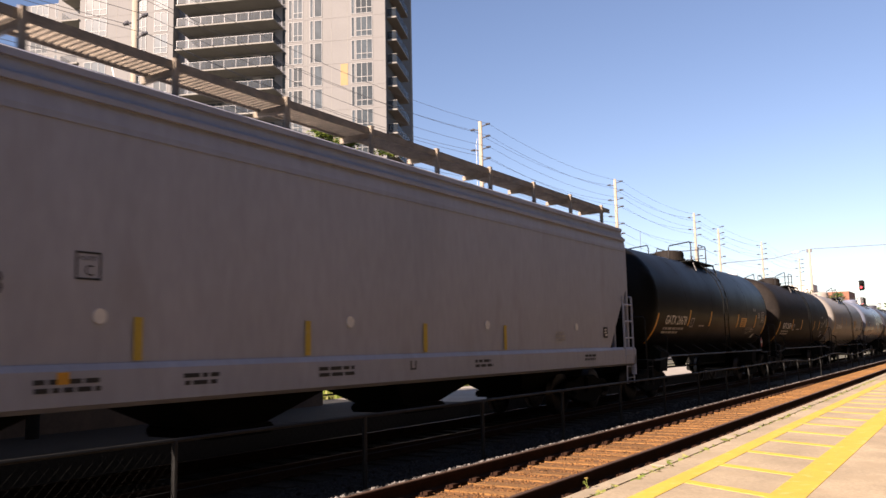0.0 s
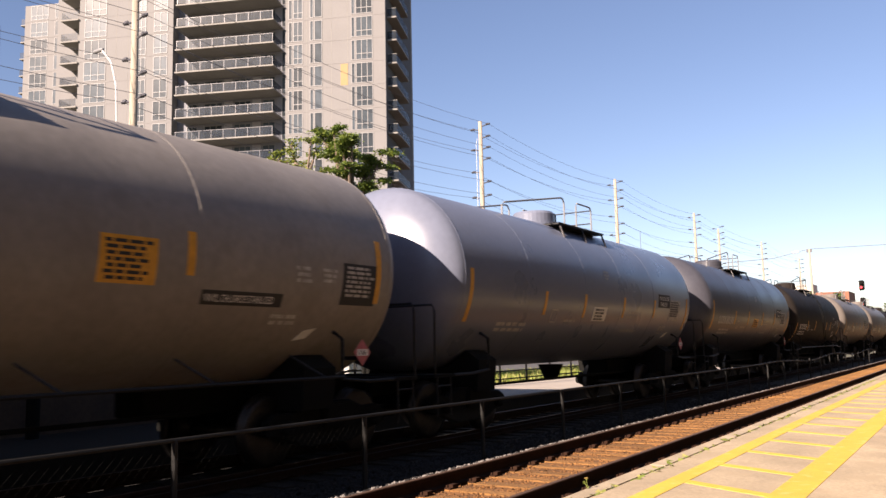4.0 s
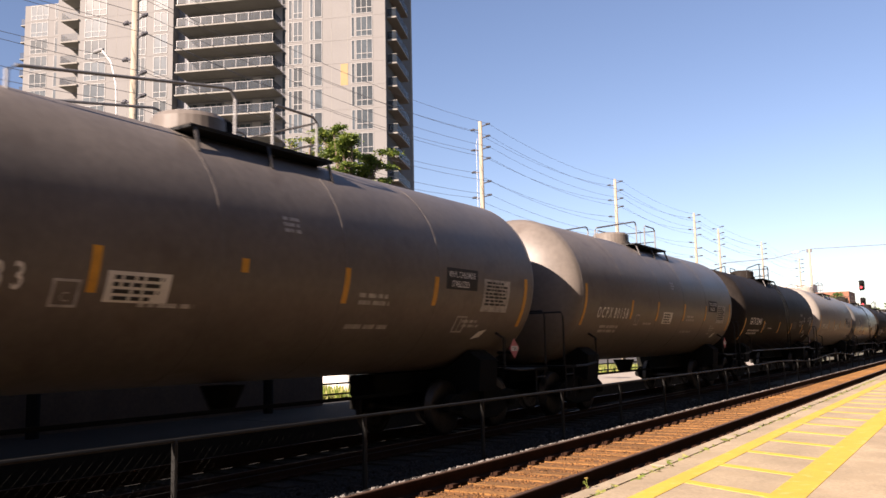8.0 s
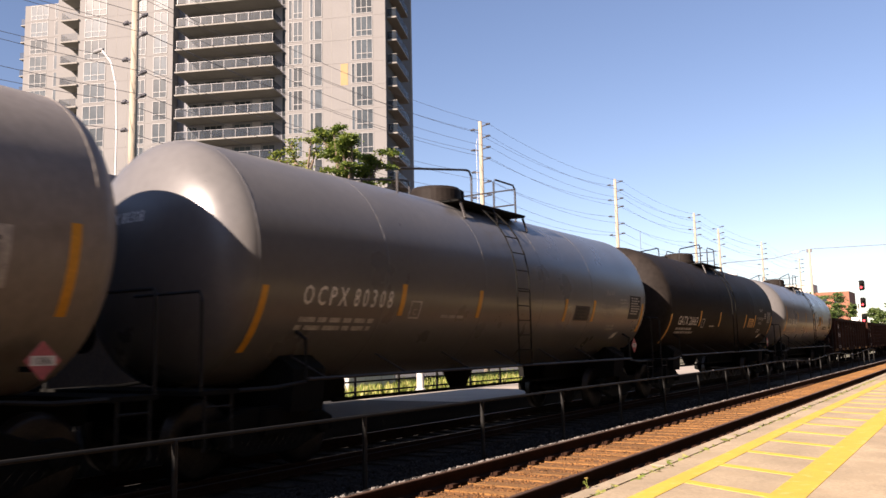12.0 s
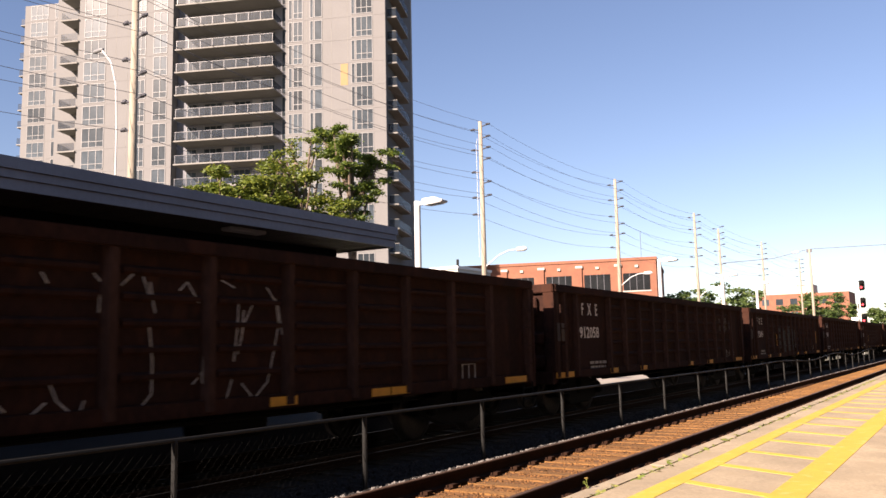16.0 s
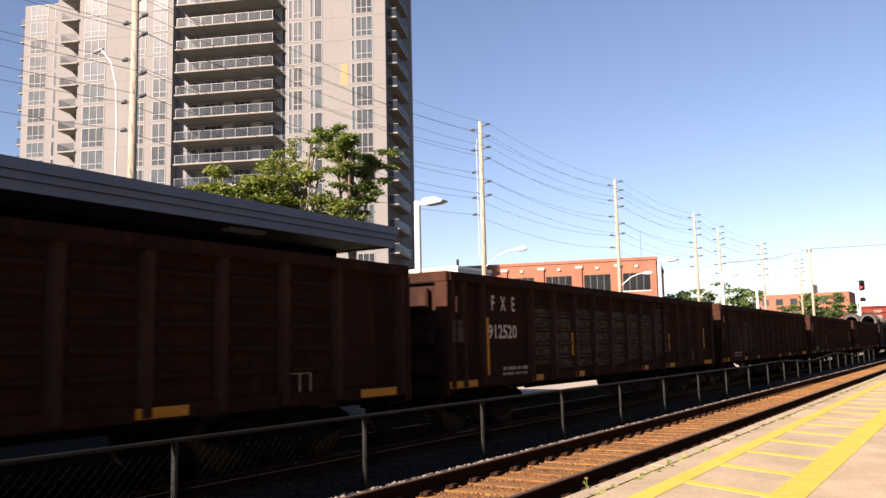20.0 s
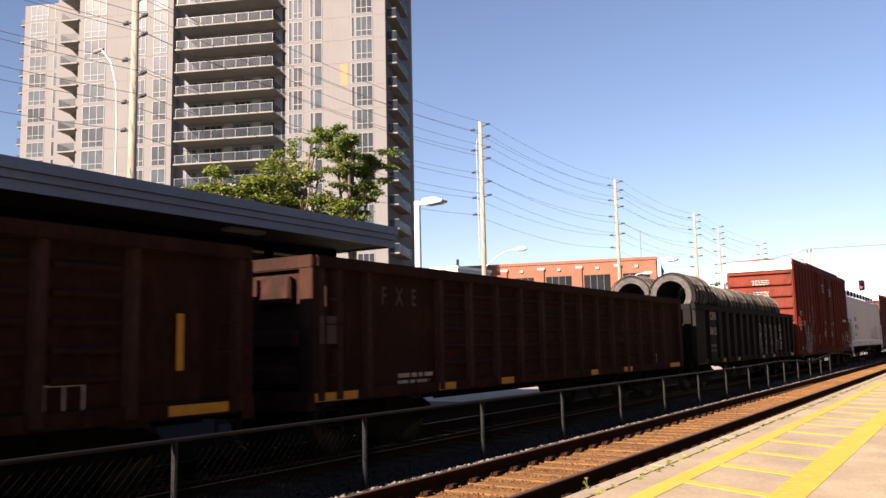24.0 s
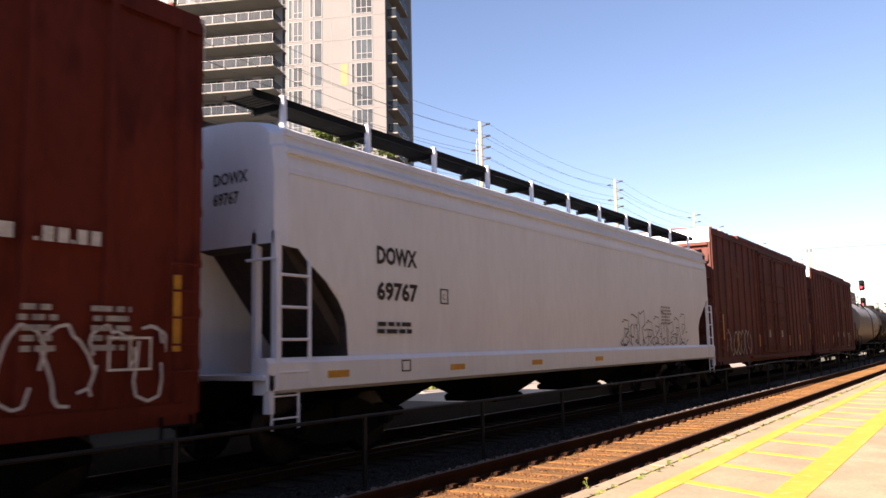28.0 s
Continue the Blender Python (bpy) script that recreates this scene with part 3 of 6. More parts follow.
        part("hand_rail", tube([(x, hoop - 0.89, 4.0 + up), (x, hoop - 0.89, 4.70 + up), (x, hoop - 0.82, 4.77 + up), (x, hoop - 0.08, 4.77 + up), (x, hoop, 4.70 + up), (x, hoop, 4.0 + up)], 0.020, 8), pale, c)
    for z in (4.70, 4.38):
        part("cross_rail", tube([(0.72, hoop, z + up), (-0.72, hoop, z + up)], 0.016, 6), tubing, c)
    if style == "P":   # low rail along the ridge
        for a, b_ in ((-h + 0.1, y0 - 1.1), (y1 + 0.9, h - 0.1)):
            part("ridge_rail", tube([(0.25, a, 4.04 + up), (0.25, a + 0.06, 4.20 + up), (0.25, b_ - 0.06, 4.20 + up), (0.25, b_, 4.04 + up)], 0.018, 6), tubing, c)
    else:              # ladder bent over the side
        for sx in (1, -1):
            b = bmesh.new()
            for yy in (-0.46, 0.02):
                pts = []
                for i in range(13):
                    a = math.radians(62 - i * 11)
                    rr = R + 0.14
                    pts.append((sx * rr * math.cos(a), yy, AXIS + rr * math.sin(a)) if a > -0.1 else (sx * (R + 0.14), yy, AXIS + 0.2 - (i - 5.6) * 0.26))
                tube(pts, 0.014, 6, b)
                for i in range(1, 13, 1):
                    if yy < -0.4:
                        tube([pts[i], (pts[i][0], 0.02, pts[i][2])], 0.010, 6, b)
            part("ladder", b, M["under"], c)
        for sx in (1, -1):
            part("side_rail", tube([(sx * 1.5, -h + 0.9, 1.13), (sx * 1.5, h - 0.9, 1.13)], 0.024, 6), M["fence"] if light else tubing, c)
            for k in range(-3, 4):
                part("rail_stay", tube([(sx * 1.5, k * h * 0.27, 1.13), (sx * 1.1, k * h * 0.27 - 0.25, 1.42)], 0.014, 6), tubing, c)
    # stub sills, saddles, end platforms
    for s in (-1, 1):
        part("stub_sill", boxed(-0.27, 0.27, s * (h - 3.1), s * (h + 0.8), 0.72, 1.06, 0.02), M["under"], c)
        sad = [(-1.25, 0.72), (1.25, 0.72), (1.3, 1.25), (1.05, 1.42), (0.6, 1.12), (-0.6, 1.12), (-1.05, 1.42), (-1.3, 1.25)]
        part("saddle", prism(sad, 1, s * (h - 1.15) - 0.3, s * (h - 1.15) + 0.3), M["under"], c)
        part("end_platform", boxed(-1.48, 1.48, s * (h + 0.22), s * (h + 0.80), 1.02, 1.07), M["under"], c)
        for sx in (-1, 1):
            x = sx * 1.46
            part("grab_rail", tube([(x, s * (h + 0.75), 1.05), (x, s * (h + 0.75), 2.05), (x * 0.97, s * (h + 0.75), 2.15), (sx * 0.3, s * (h + 0.75), 2.15)], 0.02, 6), M["fence"], c)
            part("grab_rail", tube([(x, s * (h + 0.22), 1.05), (x, s * (h - 0.35), 1.05), (x, s * (h - 0.9), 1.10), (x, s * (h - 0.9), 1.62), (sx * 1.3, s * (h - 0.9), 1.72)], 0.028, 6), M["fence"], c)
            ladder(c, x, s * (h + 0.32), s * (h + 0.70), 0.42, 1.05, 2, M["fence"], name="end_step")
    part("brake_rod", tube([(0.5, -h + 2.5, 0.75), (0.5, h - 2.5, 0.75)], 0.03, 6), M["under"], c)
    part("outlet_valve", lathe([(0.72, 0.16), (0.86, 0.22), (1.04, 0.30)], "z", 16, at=(0, 0.2, 0)), M["under"], c)
    part("hand_brake", lathe([(-0.02, 0.25), (0.02, 0.25)], "y", 20, at=(-0.7, -h - 0.75, 1.75)), M["under"], c)
    trucks(c, h - (0.95 if style == "P" else 0.68))
    couplers(c, h, 0.95)
    # tapes and lettering on the side
    P = style == "P"
    T = mark.startswith("T")
    # reflector tapes: lead edge, along the side, trailing edge
    if P:
        first = 3.42 if mark.endswith("133") else 2.96
        marks = ((0.15, 1.87, 2.78), (first, 2.06, 2.52), (5.30 if first > 3 else 4.85, 2.38 if first > 3 else 2.04, 2.54), (7.12, 2.08, 2.56), (9.25, 2.12, 2.57), (2 * h - 0.30, 1.80, 2.70))
    elif T:
        first = 2.86 if mark.endswith("044") else 3.10
        marks = ((0.30, 1.85, 2.95), (first, 2.29, 2.77), (4.93, 2.30, 2.77), (7.12, 2.30, 2.78), (9.80, 2.30, 2.77), (2 * h - 0.30, 2.10, 2.98))
    elif mark.endswith("440"):
        marks = ((0.05, 1.42, 2.30), (3.12, 1.76, 2.24), (6.06, 1.75, 2.23), (8.60, 1.74, 2.22), (11.30, 1.74, 2.20), (2 * h - 0.18, 1.72, 2.45))
    else:
        marks = ((0.08, 1.34, 2.26), (2.86, 1.94, 2.41), (5.06, 1.95, 2.42), (8.48, 1.94, 2.41), (11.12 if mark.endswith("678") else 9.92, 1.96, 2.43), (2 * h - 0.18, 1.72, 2.45))
    for y, z0, z1 in marks:
        patch(c, "reflector_tape", y - h, y - h + 0.105, z0, z1, M["amber"], drum=DRUM, label="yellow reflective tape")
    ink = M["white_paint"]
    if " " in mark:
        at, base = (-h + 0.93, 2.06) if P else (-h + 0.80, 2.17) if mark.endswith("044") else (-h + 1.14, 2.10) if T else (-h + 0.80, 2.09 if mark.endswith("40") else 2.05 if mark.startswith("O") else 1.97)
        shown = "  ".join(" ".join(w) for w in mark.split()) if mark.startswith("O") else mark
        span = max(v.x for v in letters(shown, 0.36, ink, 0.004)[0])
        lettering(c, shown, 0.36, at, base, ink, "reporting_mark", drum=DRUM, wide=(1.95 if mark.startswith("T") else 1.86) / span, bold=0.004)
    bars(c, -h + (1.3 if P else 0.8), 1.88, 1.3 if P else 1.85, 2, 0.07, M["dim_paint"], drum=DRUM, seed=seed)
    for a in ((-h + (3.08 if mark.endswith("133") else 3.35 if P else 3.13), 0.28, 1.90, 2.18),):
        y, w, z0, z1 = a
        for q in ((y, y + w, z0, z0 + 0.025), (y, y + w, z1 - 0.025, z1), (y, y + 0.025, z0 + 0.025, z1 - 0.025), (y + w - 0.025, y + w, z0 + 0.025, z1 - 0.025)):
            patch(c, "plate_mark", q[0], q[1], q[2], q[3], M["dim_paint"], drum=DRUM, lift=0.004)
        lettering(c, "C", 0.14, y + 0.09, z0 + 0.06, M["dim_paint"], "plate_letter", drum=DRUM)
    panel_at = -h + (9.0 if style == "L" else 3.62 if mark.endswith("133") else 5.75 if mark.endswith("280") else 5.4)
    if T:
        patch(c, "notice_panel", -h + 8.75, -h + 9.42, 2.17, 2.65, M["amber"], drum=DRUM, label="amber emergency notice panel", lift=0.004)
        bars(c, -h + 8.80, 2.61, 0.56, 7, 0.036, M["black_paint"], drum=(R + 0.004, AXIS), seed=seed + 1)
    elif not mark.endswith("504"):
        patch(c, "notice_panel", panel_at, panel_at + 0.75, 1.97, 2.29, M["amber"] if mark.endswith(("280", "678", "663")) else M["box_white"] if P else M["faint_paint"], drum=DRUM, label="emergency notice panel", lift=0.004)
        bars(c, panel_at + 0.06, 2.25, 0.62, 4, 0.042, M["black_paint"], drum=(R + 0.004, AXIS), seed=seed + 1)
    if not P and not T:
        lettering(c, "FRA AIP", 0.15, -h + 10.63, 2.57, M["dim_paint"], "inspection_mark", drum=DRUM, wide=0.92, bold=0.002)
    bars(c, -h + 4.0, 1.98, 0.75, 1, 0.05, M["dim_paint"], drum=DRUM, seed=seed + 2)
    bars(c, -h + (5.98 if P else 11.45), 3.12 if P else 2.52, 0.32, 3, 0.045, M["dim_paint"], drum=DRUM, seed=seed + 3)
    if P:
        bars(c, -h + 7.45, 2.24, 0.85, 2, 0.06, M["dim_paint"], drum=DRUM, seed=seed + 12)
        bars(c, -h + 7.35, 1.78, 1.10, 1, 0.07, M["dim_paint"], drum=DRUM, seed=seed + 13)
    # commodity name low on the trailing end, test panel and card beside it
    if P:
        patch(c, "commodity_panel", -h + 9.58, -h + 10.52, 2.40, 2.74, M["black_paint"], drum=DRUM, lift=0.003, label="black panel naming the load")
        lettering(c, "VINYL CHLORIDE", 0.145, -h + 9.62, 2.59, M["white_paint"], "commodity_name", drum=(R + 0.003, AXIS), wide=0.72)
        lettering(c, "STABILIZED", 0.145, -h + 9.72, 2.44, M["white_paint"], "commodity_name", drum=(R + 0.003, AXIS), wide=0.72)
        for q in ((10.10, 10.42, 1.66, 1.685), (10.10, 10.42, 1.94, 1.965), (10.10, 10.125, 1.685, 1.94), (10.395, 10.42, 1.685, 1.94), (10.25, 10.27, 1.685, 1.94)):
            patch(c, "data_frame", q[0] - h, q[1] - h, q[2], q[3], M["dim_paint"], drum=DRUM, lift=0.004)
    elif T:
        patch(c, "commodity_panel", -h + 10.05, -h + 11.29, 1.99, 2.16, M["black_paint"], drum=DRUM, lift=0.003, label="black panel naming the load")
        lettering(c, "VINYL CHLORIDE STABILIZED", 0.125, -h + 10.08, 2.03, M["white_paint"], "commodity_name", drum=(R + 0.003, AXIS), wide=0.64)
    else:
        rise = 0.0 if mark.endswith("678") else 0.40
        lettering(c, "VINYL CHLORIDE", 0.15, -h + 9.9 + rise, 1.86 + rise, M["dim_paint"], "commodity_name", drum=DRUM, wide=0.86)
        lettering(c, "STABILIZED", 0.14, -h + 10.1 + rise, 1.70 + rise, M["dim_paint"], "commodity_name", drum=DRUM, wide=0.86)
    bars(c, h - 2.2, 1.90, 0.6, 2, 0.05, M["dim_paint"], drum=DRUM, seed=seed + 9)
    test = h - (1.75 if P else 1.0)
    patch(c, "test_panel", test, test + (0.90 if P else 0.72), 2.06, 2.62, M["dim_paint" if P else "black_paint"], drum=DRUM, lift=0.003)
    bars(c, test + 0.05, 2.58, 0.80 if P else 0.62, 7, 0.036, M["black_paint" if P else "dim_paint"], drum=(R + 0.003, AXIS), seed=seed + 4)
    if not P:
        bars(c, h - 1.42, 2.52, 0.3, 3, 0.04, M["dim_paint"], drum=DRUM, seed=seed + 5)
    b = bmesh.new()
    v = [b.verts.new((R * math.cos((z_ - AXIS) / R) + dx, y_, AXIS + R * math.sin((z_ - AXIS) / R))) for dx in (0.004, 0.012) for y_, z_ in ((h - 1.62, 1.52), (h - 1.40, 1.56), (h - 1.28, 1.72), (h - 1.50, 1.68))]
    for f in ((3, 2, 1, 0), (4, 5, 6, 7), (0, 1, 5, 4), (1, 2, 6, 5), (2, 3, 7, 6), (3, 0, 4, 7)):
        b.faces.new([v[i] for i in f])
    part("placard_holder", b, M["box_white"], c, "tilted white card")
    # diamond placard on the trailing corner
    b = bmesh.new()
    py, pz = h - 0.42, 1.44
    v = [b.verts.new((1.40 + dx, py + a, pz + z)) for dx in (0.0, 0.012) for a, z in ((0, -0.18), (0.18, 0), (0, 0.18), (-0.18, 0))]
    for f in ((0, 1, 2, 3), (7, 6, 5, 4), (0, 4, 5, 1), (1, 5, 6, 2), (2, 6, 7, 3), (3, 7, 4, 0)):
        b.faces.new([v[i] for i in f])
    pl = part("placard", b, M["placard"], c, "pink diamond hazard placard")
    part("bracket", boxed(1.05, 1.40, py - 0.02, py + 0.02, pz - 0.1, pz - 0.05), M["under"], pl)
    part("number_panel", boxed(1.412, 1.416, py - 0.12, py + 0.12, pz - 0.045, pz + 0.045), M["box_white"], pl)
    lettering(pl, "1086", 0.095, py - 0.105, pz - 0.033, M["black_paint"], "placard_number", x=1.4175)
    # mark on the lead head
    verts, faces = letters(mark, 0.2, ink, 0.002)
    out = []
    for q in verts:
        x, z = 0.05 + q.x * 0.85 - 0.75, AXIS + 0.45 + q.y
        rr = min(0.999, math.hypot(x, z - AXIS) / R)
        out.append((x, -h - D * math.sqrt(1 - rr * rr) - 0.006, z))
    me = bpy.data.meshes.new("head_mark")
    me.from_pydata(out, [], faces)
    me.materials.append(ink)
    part("head_mark", me, None, c)
    return c


TANKS = (
    (20.95, 33.85, "black_tank", "GATX 26678", "L"), (36.55, 49.45, "brown_tank", "GATX 26504", "L"), (51.65, 65.0, "grey_tank", "TILX 401846", "L"),
    (67.05, 79.3, "white_tank", "OCPX", "P"), (81.75, 94.0, "dark_tank", "OCPX 80280", "P"), (96.1, 109.3, "brown_tank", "GATX 95335", "L"),
    (112.0, 124.5, "taupe_tank", "OCPX 80133", "P"), (126.85, 139.2, "taupe_tank", "OCPX 80158", "P"), (141.3, 155.2, "brown_tank", "GATX 52440", "L"),
    (157.5, 170.0, "grey_tank", "OCPX 80002", "P"), (172.1, 185.2, "slate_tank", "OCPX 80308", "L"), (187.35, 200.2, "brown_tank", "GATX 26663", "L"),
    (202.9, 215.9, "slate_tank", "TILX 402044", "L"), (441.1, 454.0, "grey_tank", "TILX", "L"), (456.4, 469.2, "brown_tank", "GATX", "L"), (471.6, 484.4, "grey_tank", "TILX", "L"))
WORDS = {"taupe_tank": "sooty grey-brown tank car with pale top rails", "black_tank": "glossy black pressure tank car with white lettering", "brown_tank": "dull black tank car with sunlit rounded end",
         "grey_tank": "weathered pale grey tank car with top walkway", "white_tank": "glossy white tank car with top walkway", "slate_tank": "glossy slate-grey tank car with side ladder", "dark_tank": "glossy dark grey tank car with top walkway"}
for i, (a, b_, p, mk, st) in enumerate(TANKS):
    tank_car(a, b_, M[p], mk, st, 40 + i * 7, WORDS[p])


# spray-painted letters without meaning
def stroke(c, x, pts, mat, r):
    """One sprayed line through the points (y, z)."""
    b = bmesh.new()
    rows = []
    for k, p in enumerate(pts):
        a, q = Vector(pts[max(k - 1, 0)]), Vector(pts[min(k + 1, len(pts) - 1)])
        d = (q - a).normalized() * r * (1.3 if k % 3 else 0.8)
        rows.append([b.verts.new((x, p[0] + d.y, p[1] - d.x)), b.verts.new((x, p[0] - d.y, p[1] + d.x))])
    for q, t_ in zip(rows, rows[1:]):
        b.faces.new((q[0], t_[0], t_[1], q[1]))
    bmesh.ops.recalc_face_normals(b, faces=b.faces[:])
    return part("graffiti_stroke", b, mat, c, "pale spray-painted line")


GLYPHS = (
    (((0.1, 1.0), (0.4, 1.0), (1.0, 0.9), (1.0, 0.66), (0.85, 0.65), (0.75, 0.7)), ((0.0, 0.0), (0.0, 0.6), (0.2, 0.66), (0.3, 0.7)), ((0.45, 0.7), (0.5, 0.32), (0.6, 0.7)), ((0.75, 0.7), (1.0, 0.5), (1.0, 0.02))),
    (((0.0, 0.9), (0.25, 0.9), (0.2, 0.98), (0.9, 0.95), (0.9, 0.6), (0.3, 0.66), (0.35, 0.3), (0.5, 0.38), (0.9, 0.56), (1.0, 0.36), (1.3, 0.4)), ((0.0, 0.2), (0.1, 0.06), (0.6, 0.02), (0.65, 0.2))),
    (((0.0, 0.92), (0.25, 0.9), (0.2, 1.0), (0.9, 0.9), (0.9, 0.6), (0.3, 0.62), (0.6, 0.5), (0.25, 0.34), (0.7, 0.34), (1.0, 0.6), (1.2, 0.25)), ((0.1, 0.1), (0.25, 0.0)), ((0.9, 0.24), (1.0, 0.0))),
    (((0.0, 0.88), (0.2, 0.95), (0.25, 0.88), (0.9, 1.0), (1.0, 0.6), (0.55, 0.5), (0.9, 0.42), (1.4, 0.47), (1.5, 0.1)), ((0.0, 0.86), (0.0, 0.62), (0.1, 0.6), (0.0, 0.3), (-0.1, 0.05)), ((0.5, 0.5), (0.75, 0.0))))


# covered hoppers
def hopper_car(lead, trail, paint, label, walk_paint, cut):
    """cut: how low the side sheet reaches, by the distance from its end."""
    c, h = car("covered_hopper", lead, trail, label, "hopper car", "covered hoppers")
    # side sheets: cross-section with rounded top, ends slope under
    sec = [(1.48, 1.40), (1.50, 2.2), (1.50, 3.75), (1.47, 3.96), (1.47, 4.04), (1.42, 4.06), (1.41, 4.20), (1.36, 4.27), (1.2, 4.36), (0.8, 4.45), (0.3, 4.48)]
    full = sec + [(-x, z) for x, z in sec[::-1]]
    def low(y):
        e = max(h - abs(y), cut[0][0])
        for (a, za), (b_, zb) in zip(cut, cut[1:]):
            if a <= e <= b_:
                return za + (zb - za) * (e - a) / (b_ - a)
        return 1.40
    ys = [-h + e for e, _ in cut]
    ys = ys + [-y for y in ys[::-1]]
    bm = bmesh.new()
    rings = []
    for y in ys:
        e = h - abs(y)
        ring = []
        for x, z in full:
            pull = 0.05 if e < 0.28 else 0.0
            ring.append(bm.verts.new((x * (1 - pull), y, max(z, low(y)) if z < 3 else z - pull * 0.6)))
        rings.append(ring)
    for q, s in zip(rings, rings[1:]):
        for k in range(len(full) - 1):
            bm.faces.new((q[k], q[k + 1], s[k + 1], s[k]))
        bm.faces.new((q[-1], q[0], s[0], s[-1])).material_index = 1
    bm.faces.new(rings[0][::-1])
    bm.faces.new(rings[-1])
    bmesh.ops.recalc_face_normals(bm, faces=bm.faces[:])
    part("body", bm, paint, c).data.materials.append(M["slope_dark"])
    for sx in (-1, 1):
        part("side_sill", prism([(sx * 1.50, 1.40), (sx * 1.54, 1.34), (sx * 1.54, 1.02), (sx * 1.44, 0.97), (sx * 1.30, 0.97), (sx * 1.30, 1.40)], 1, -h, h), paint, c)
        part("roof_rail", boxed(sx * 1.45, sx * 1.52, -h + 0.35, h - 0.35, 3.94, 4.0), paint, c)
        part("roof_rail", boxed(sx * 1.39, sx * 1.45, -h + 0.35, h - 0.35, 4.18, 4.25), paint, c)
        part("seam_bead", boxed(sx * 1.5, sx * 1.512, -h + 0.4, h - 0.4, 3.68, 3.71), paint, c)
    # running boards on the roof: cross slats between two edge bars
    n = 11
    for sx in (-1, 1):
        w = part("running_board", boxed(sx * 1.05, sx * 1.085, -h + 0.15, h - 0.15, 4.70, 4.80), walk_paint, c, "roof running board of steel grating")
        part("edge_bar", boxed(sx * 0.55, sx * 0.58, -h + 0.15, h - 0.15, 4.72, 4.79), walk_paint, w)
        sl = bmesh.new()
        y = -h + 0.17
        while y < h - 0.17:
            box(sl, min(sx * 0.58, sx * 1.05), max(sx * 0.58, sx * 1.05), y, y + 0.016, 4.725, 4.785)
            y += 0.085
        tagged(part("grating", sl, walk_paint, w), kind="stuff")
        for i in range(n):
            y = -h + 0.7 + (2 * h - 1.4) * i / (n - 1)
            part("board_stay", boxed(sx * 1.06, sx * 1.12, y - 0.035, y + 0.035, 4.30, 4.83), walk_paint if walk_paint is M["grate"] else paint, w)
            part("cross_bearer", boxed(sx * 0.5, sx * 1.06, y - 0.03, y + 0.03, 4.64, 4.72), walk_paint, w)
    for k in range(5):
        y = -h + 2.6 + k * (2 * h - 5.2) / 4
        part("roof_hatch", boxed(-0.42, 0.42, y - 1.3, y + 1.3, 4.47, 4.62, 0.04), paint, c)
    # outlets
    for k in (-1.5, -0.5, 0.5, 1.5):
        y = k * 4.15
        b = bmesh.new()
        top = [b.verts.new(p) for p in ((-1.3, y - 2.05, 1.35), (1.3, y - 2.05, 1.35), (1.3, y + 2.05, 1.35), (-1.3, y + 2.05, 1.35))]
        low_ = [b.verts.new(p) for p in ((-0.5, y - 0.5, 0.55), (0.5, y - 0.5, 0.55), (0.5, y + 0.5, 0.55), (-0.5, y + 0.5, 0.55))]
        for i in range(4):
            b.faces.new((top[i], top[(i + 1) % 4], low_[(i + 1) % 4], low_[i]))
        b.faces.new(low_)
        b.faces.new(top[::-1])
        part("outlet_hopper", b, M["under"], c)
        part("outlet_gate", boxed(-0.62, 0.62, y - 0.55, y + 0.55, 0.42, 0.56, 0.03), M["under"], c)
    # ends: posts, ladder, platform
    for s in (-1, 1):
        part("end_platform", boxed(-1.5, 1.5, s * (h - 0.9), s * (h + 0.05), 1.14, 1.2), paint, c)
        part("centre_sill", boxed(-0.25, 0.25, s * (h - 2.6), s * (h + 0.5), 0.75, 1.1), M["under"], c)
        part("end_plate", prism([(s * (h - 0.3), 2.93), (s * (h - 1.62), 1.42), (s * (h - 1.82), 1.42), (s * (h - 0.5), 2.93)], 0, -1.36, 1.36), M["slope_dark"], c)
        part("slope_brace", boxed(-0.06, 0.06, s * (h - 1.6), s * (h - 0.2), 1.2, 2.9), paint, c)
        for sx in (-1, 1):
            part("corner_post", boxed(sx * 1.38, sx * 1.46, s * (h - 0.30), s * (h - 0.20), 1.15, 2.95), paint, c)
            part("corner_post", boxed(sx * 1.05, sx * 1.12, s * (h - 0.30), s * (h - 0.20), 1.15, 2.95), paint, c)
            part("sill_post", boxed(sx * 1.44, sx * 1.54, s * (h - 0.10), s * (h - 0.02), 0.75, 1.2), paint, c)
            ladder(c, sx * 1.53, s * (h - 0.16), s * (h - 0.72), 1.03, 2.60, 4, paint, 0.026)
            part("grab_rail", tube([(sx * 1.53, s * (h - 0.16), 2.60), (sx * 1.0, s * (h - 0.16), 2.60)], 0.02, 6), paint, c)
            ladder(c, sx * 1.5, s * (h - 0.10), s * (h - 0.55), 0.55, 1.08, 2, paint, 0.016, "end_step")
        ladder(c, 1.15, s * (h - 0.24), s * (h - 0.24) + 0.01, 2.9, 4.3, 1, paint, name="end_grab")
    trucks(c, h - 1.9)
    couplers(c, h, 0.45)
    return c, h


c, h = hopper_car(-0.15, 19.25, M["hopper_grey"], "grey covered hopper car with rusty roof walkway", M["grate"],
                  ((0.2, 2.95), (0.3, 2.90), (0.6, 2.55), (0.9, 2.15), (1.2, 1.77), (1.48, 1.40)))
X = 1.512
for y, z in ((5.42, 0), (7.9, 0), (10.5, 0), (13.0, 0)):
    patch(c, "reflector_tape", y - h - 0.1, y - h + 0.0, 1.42, 1.85, M["yellow"], x=X - 0.008, label="faded yellow tape")
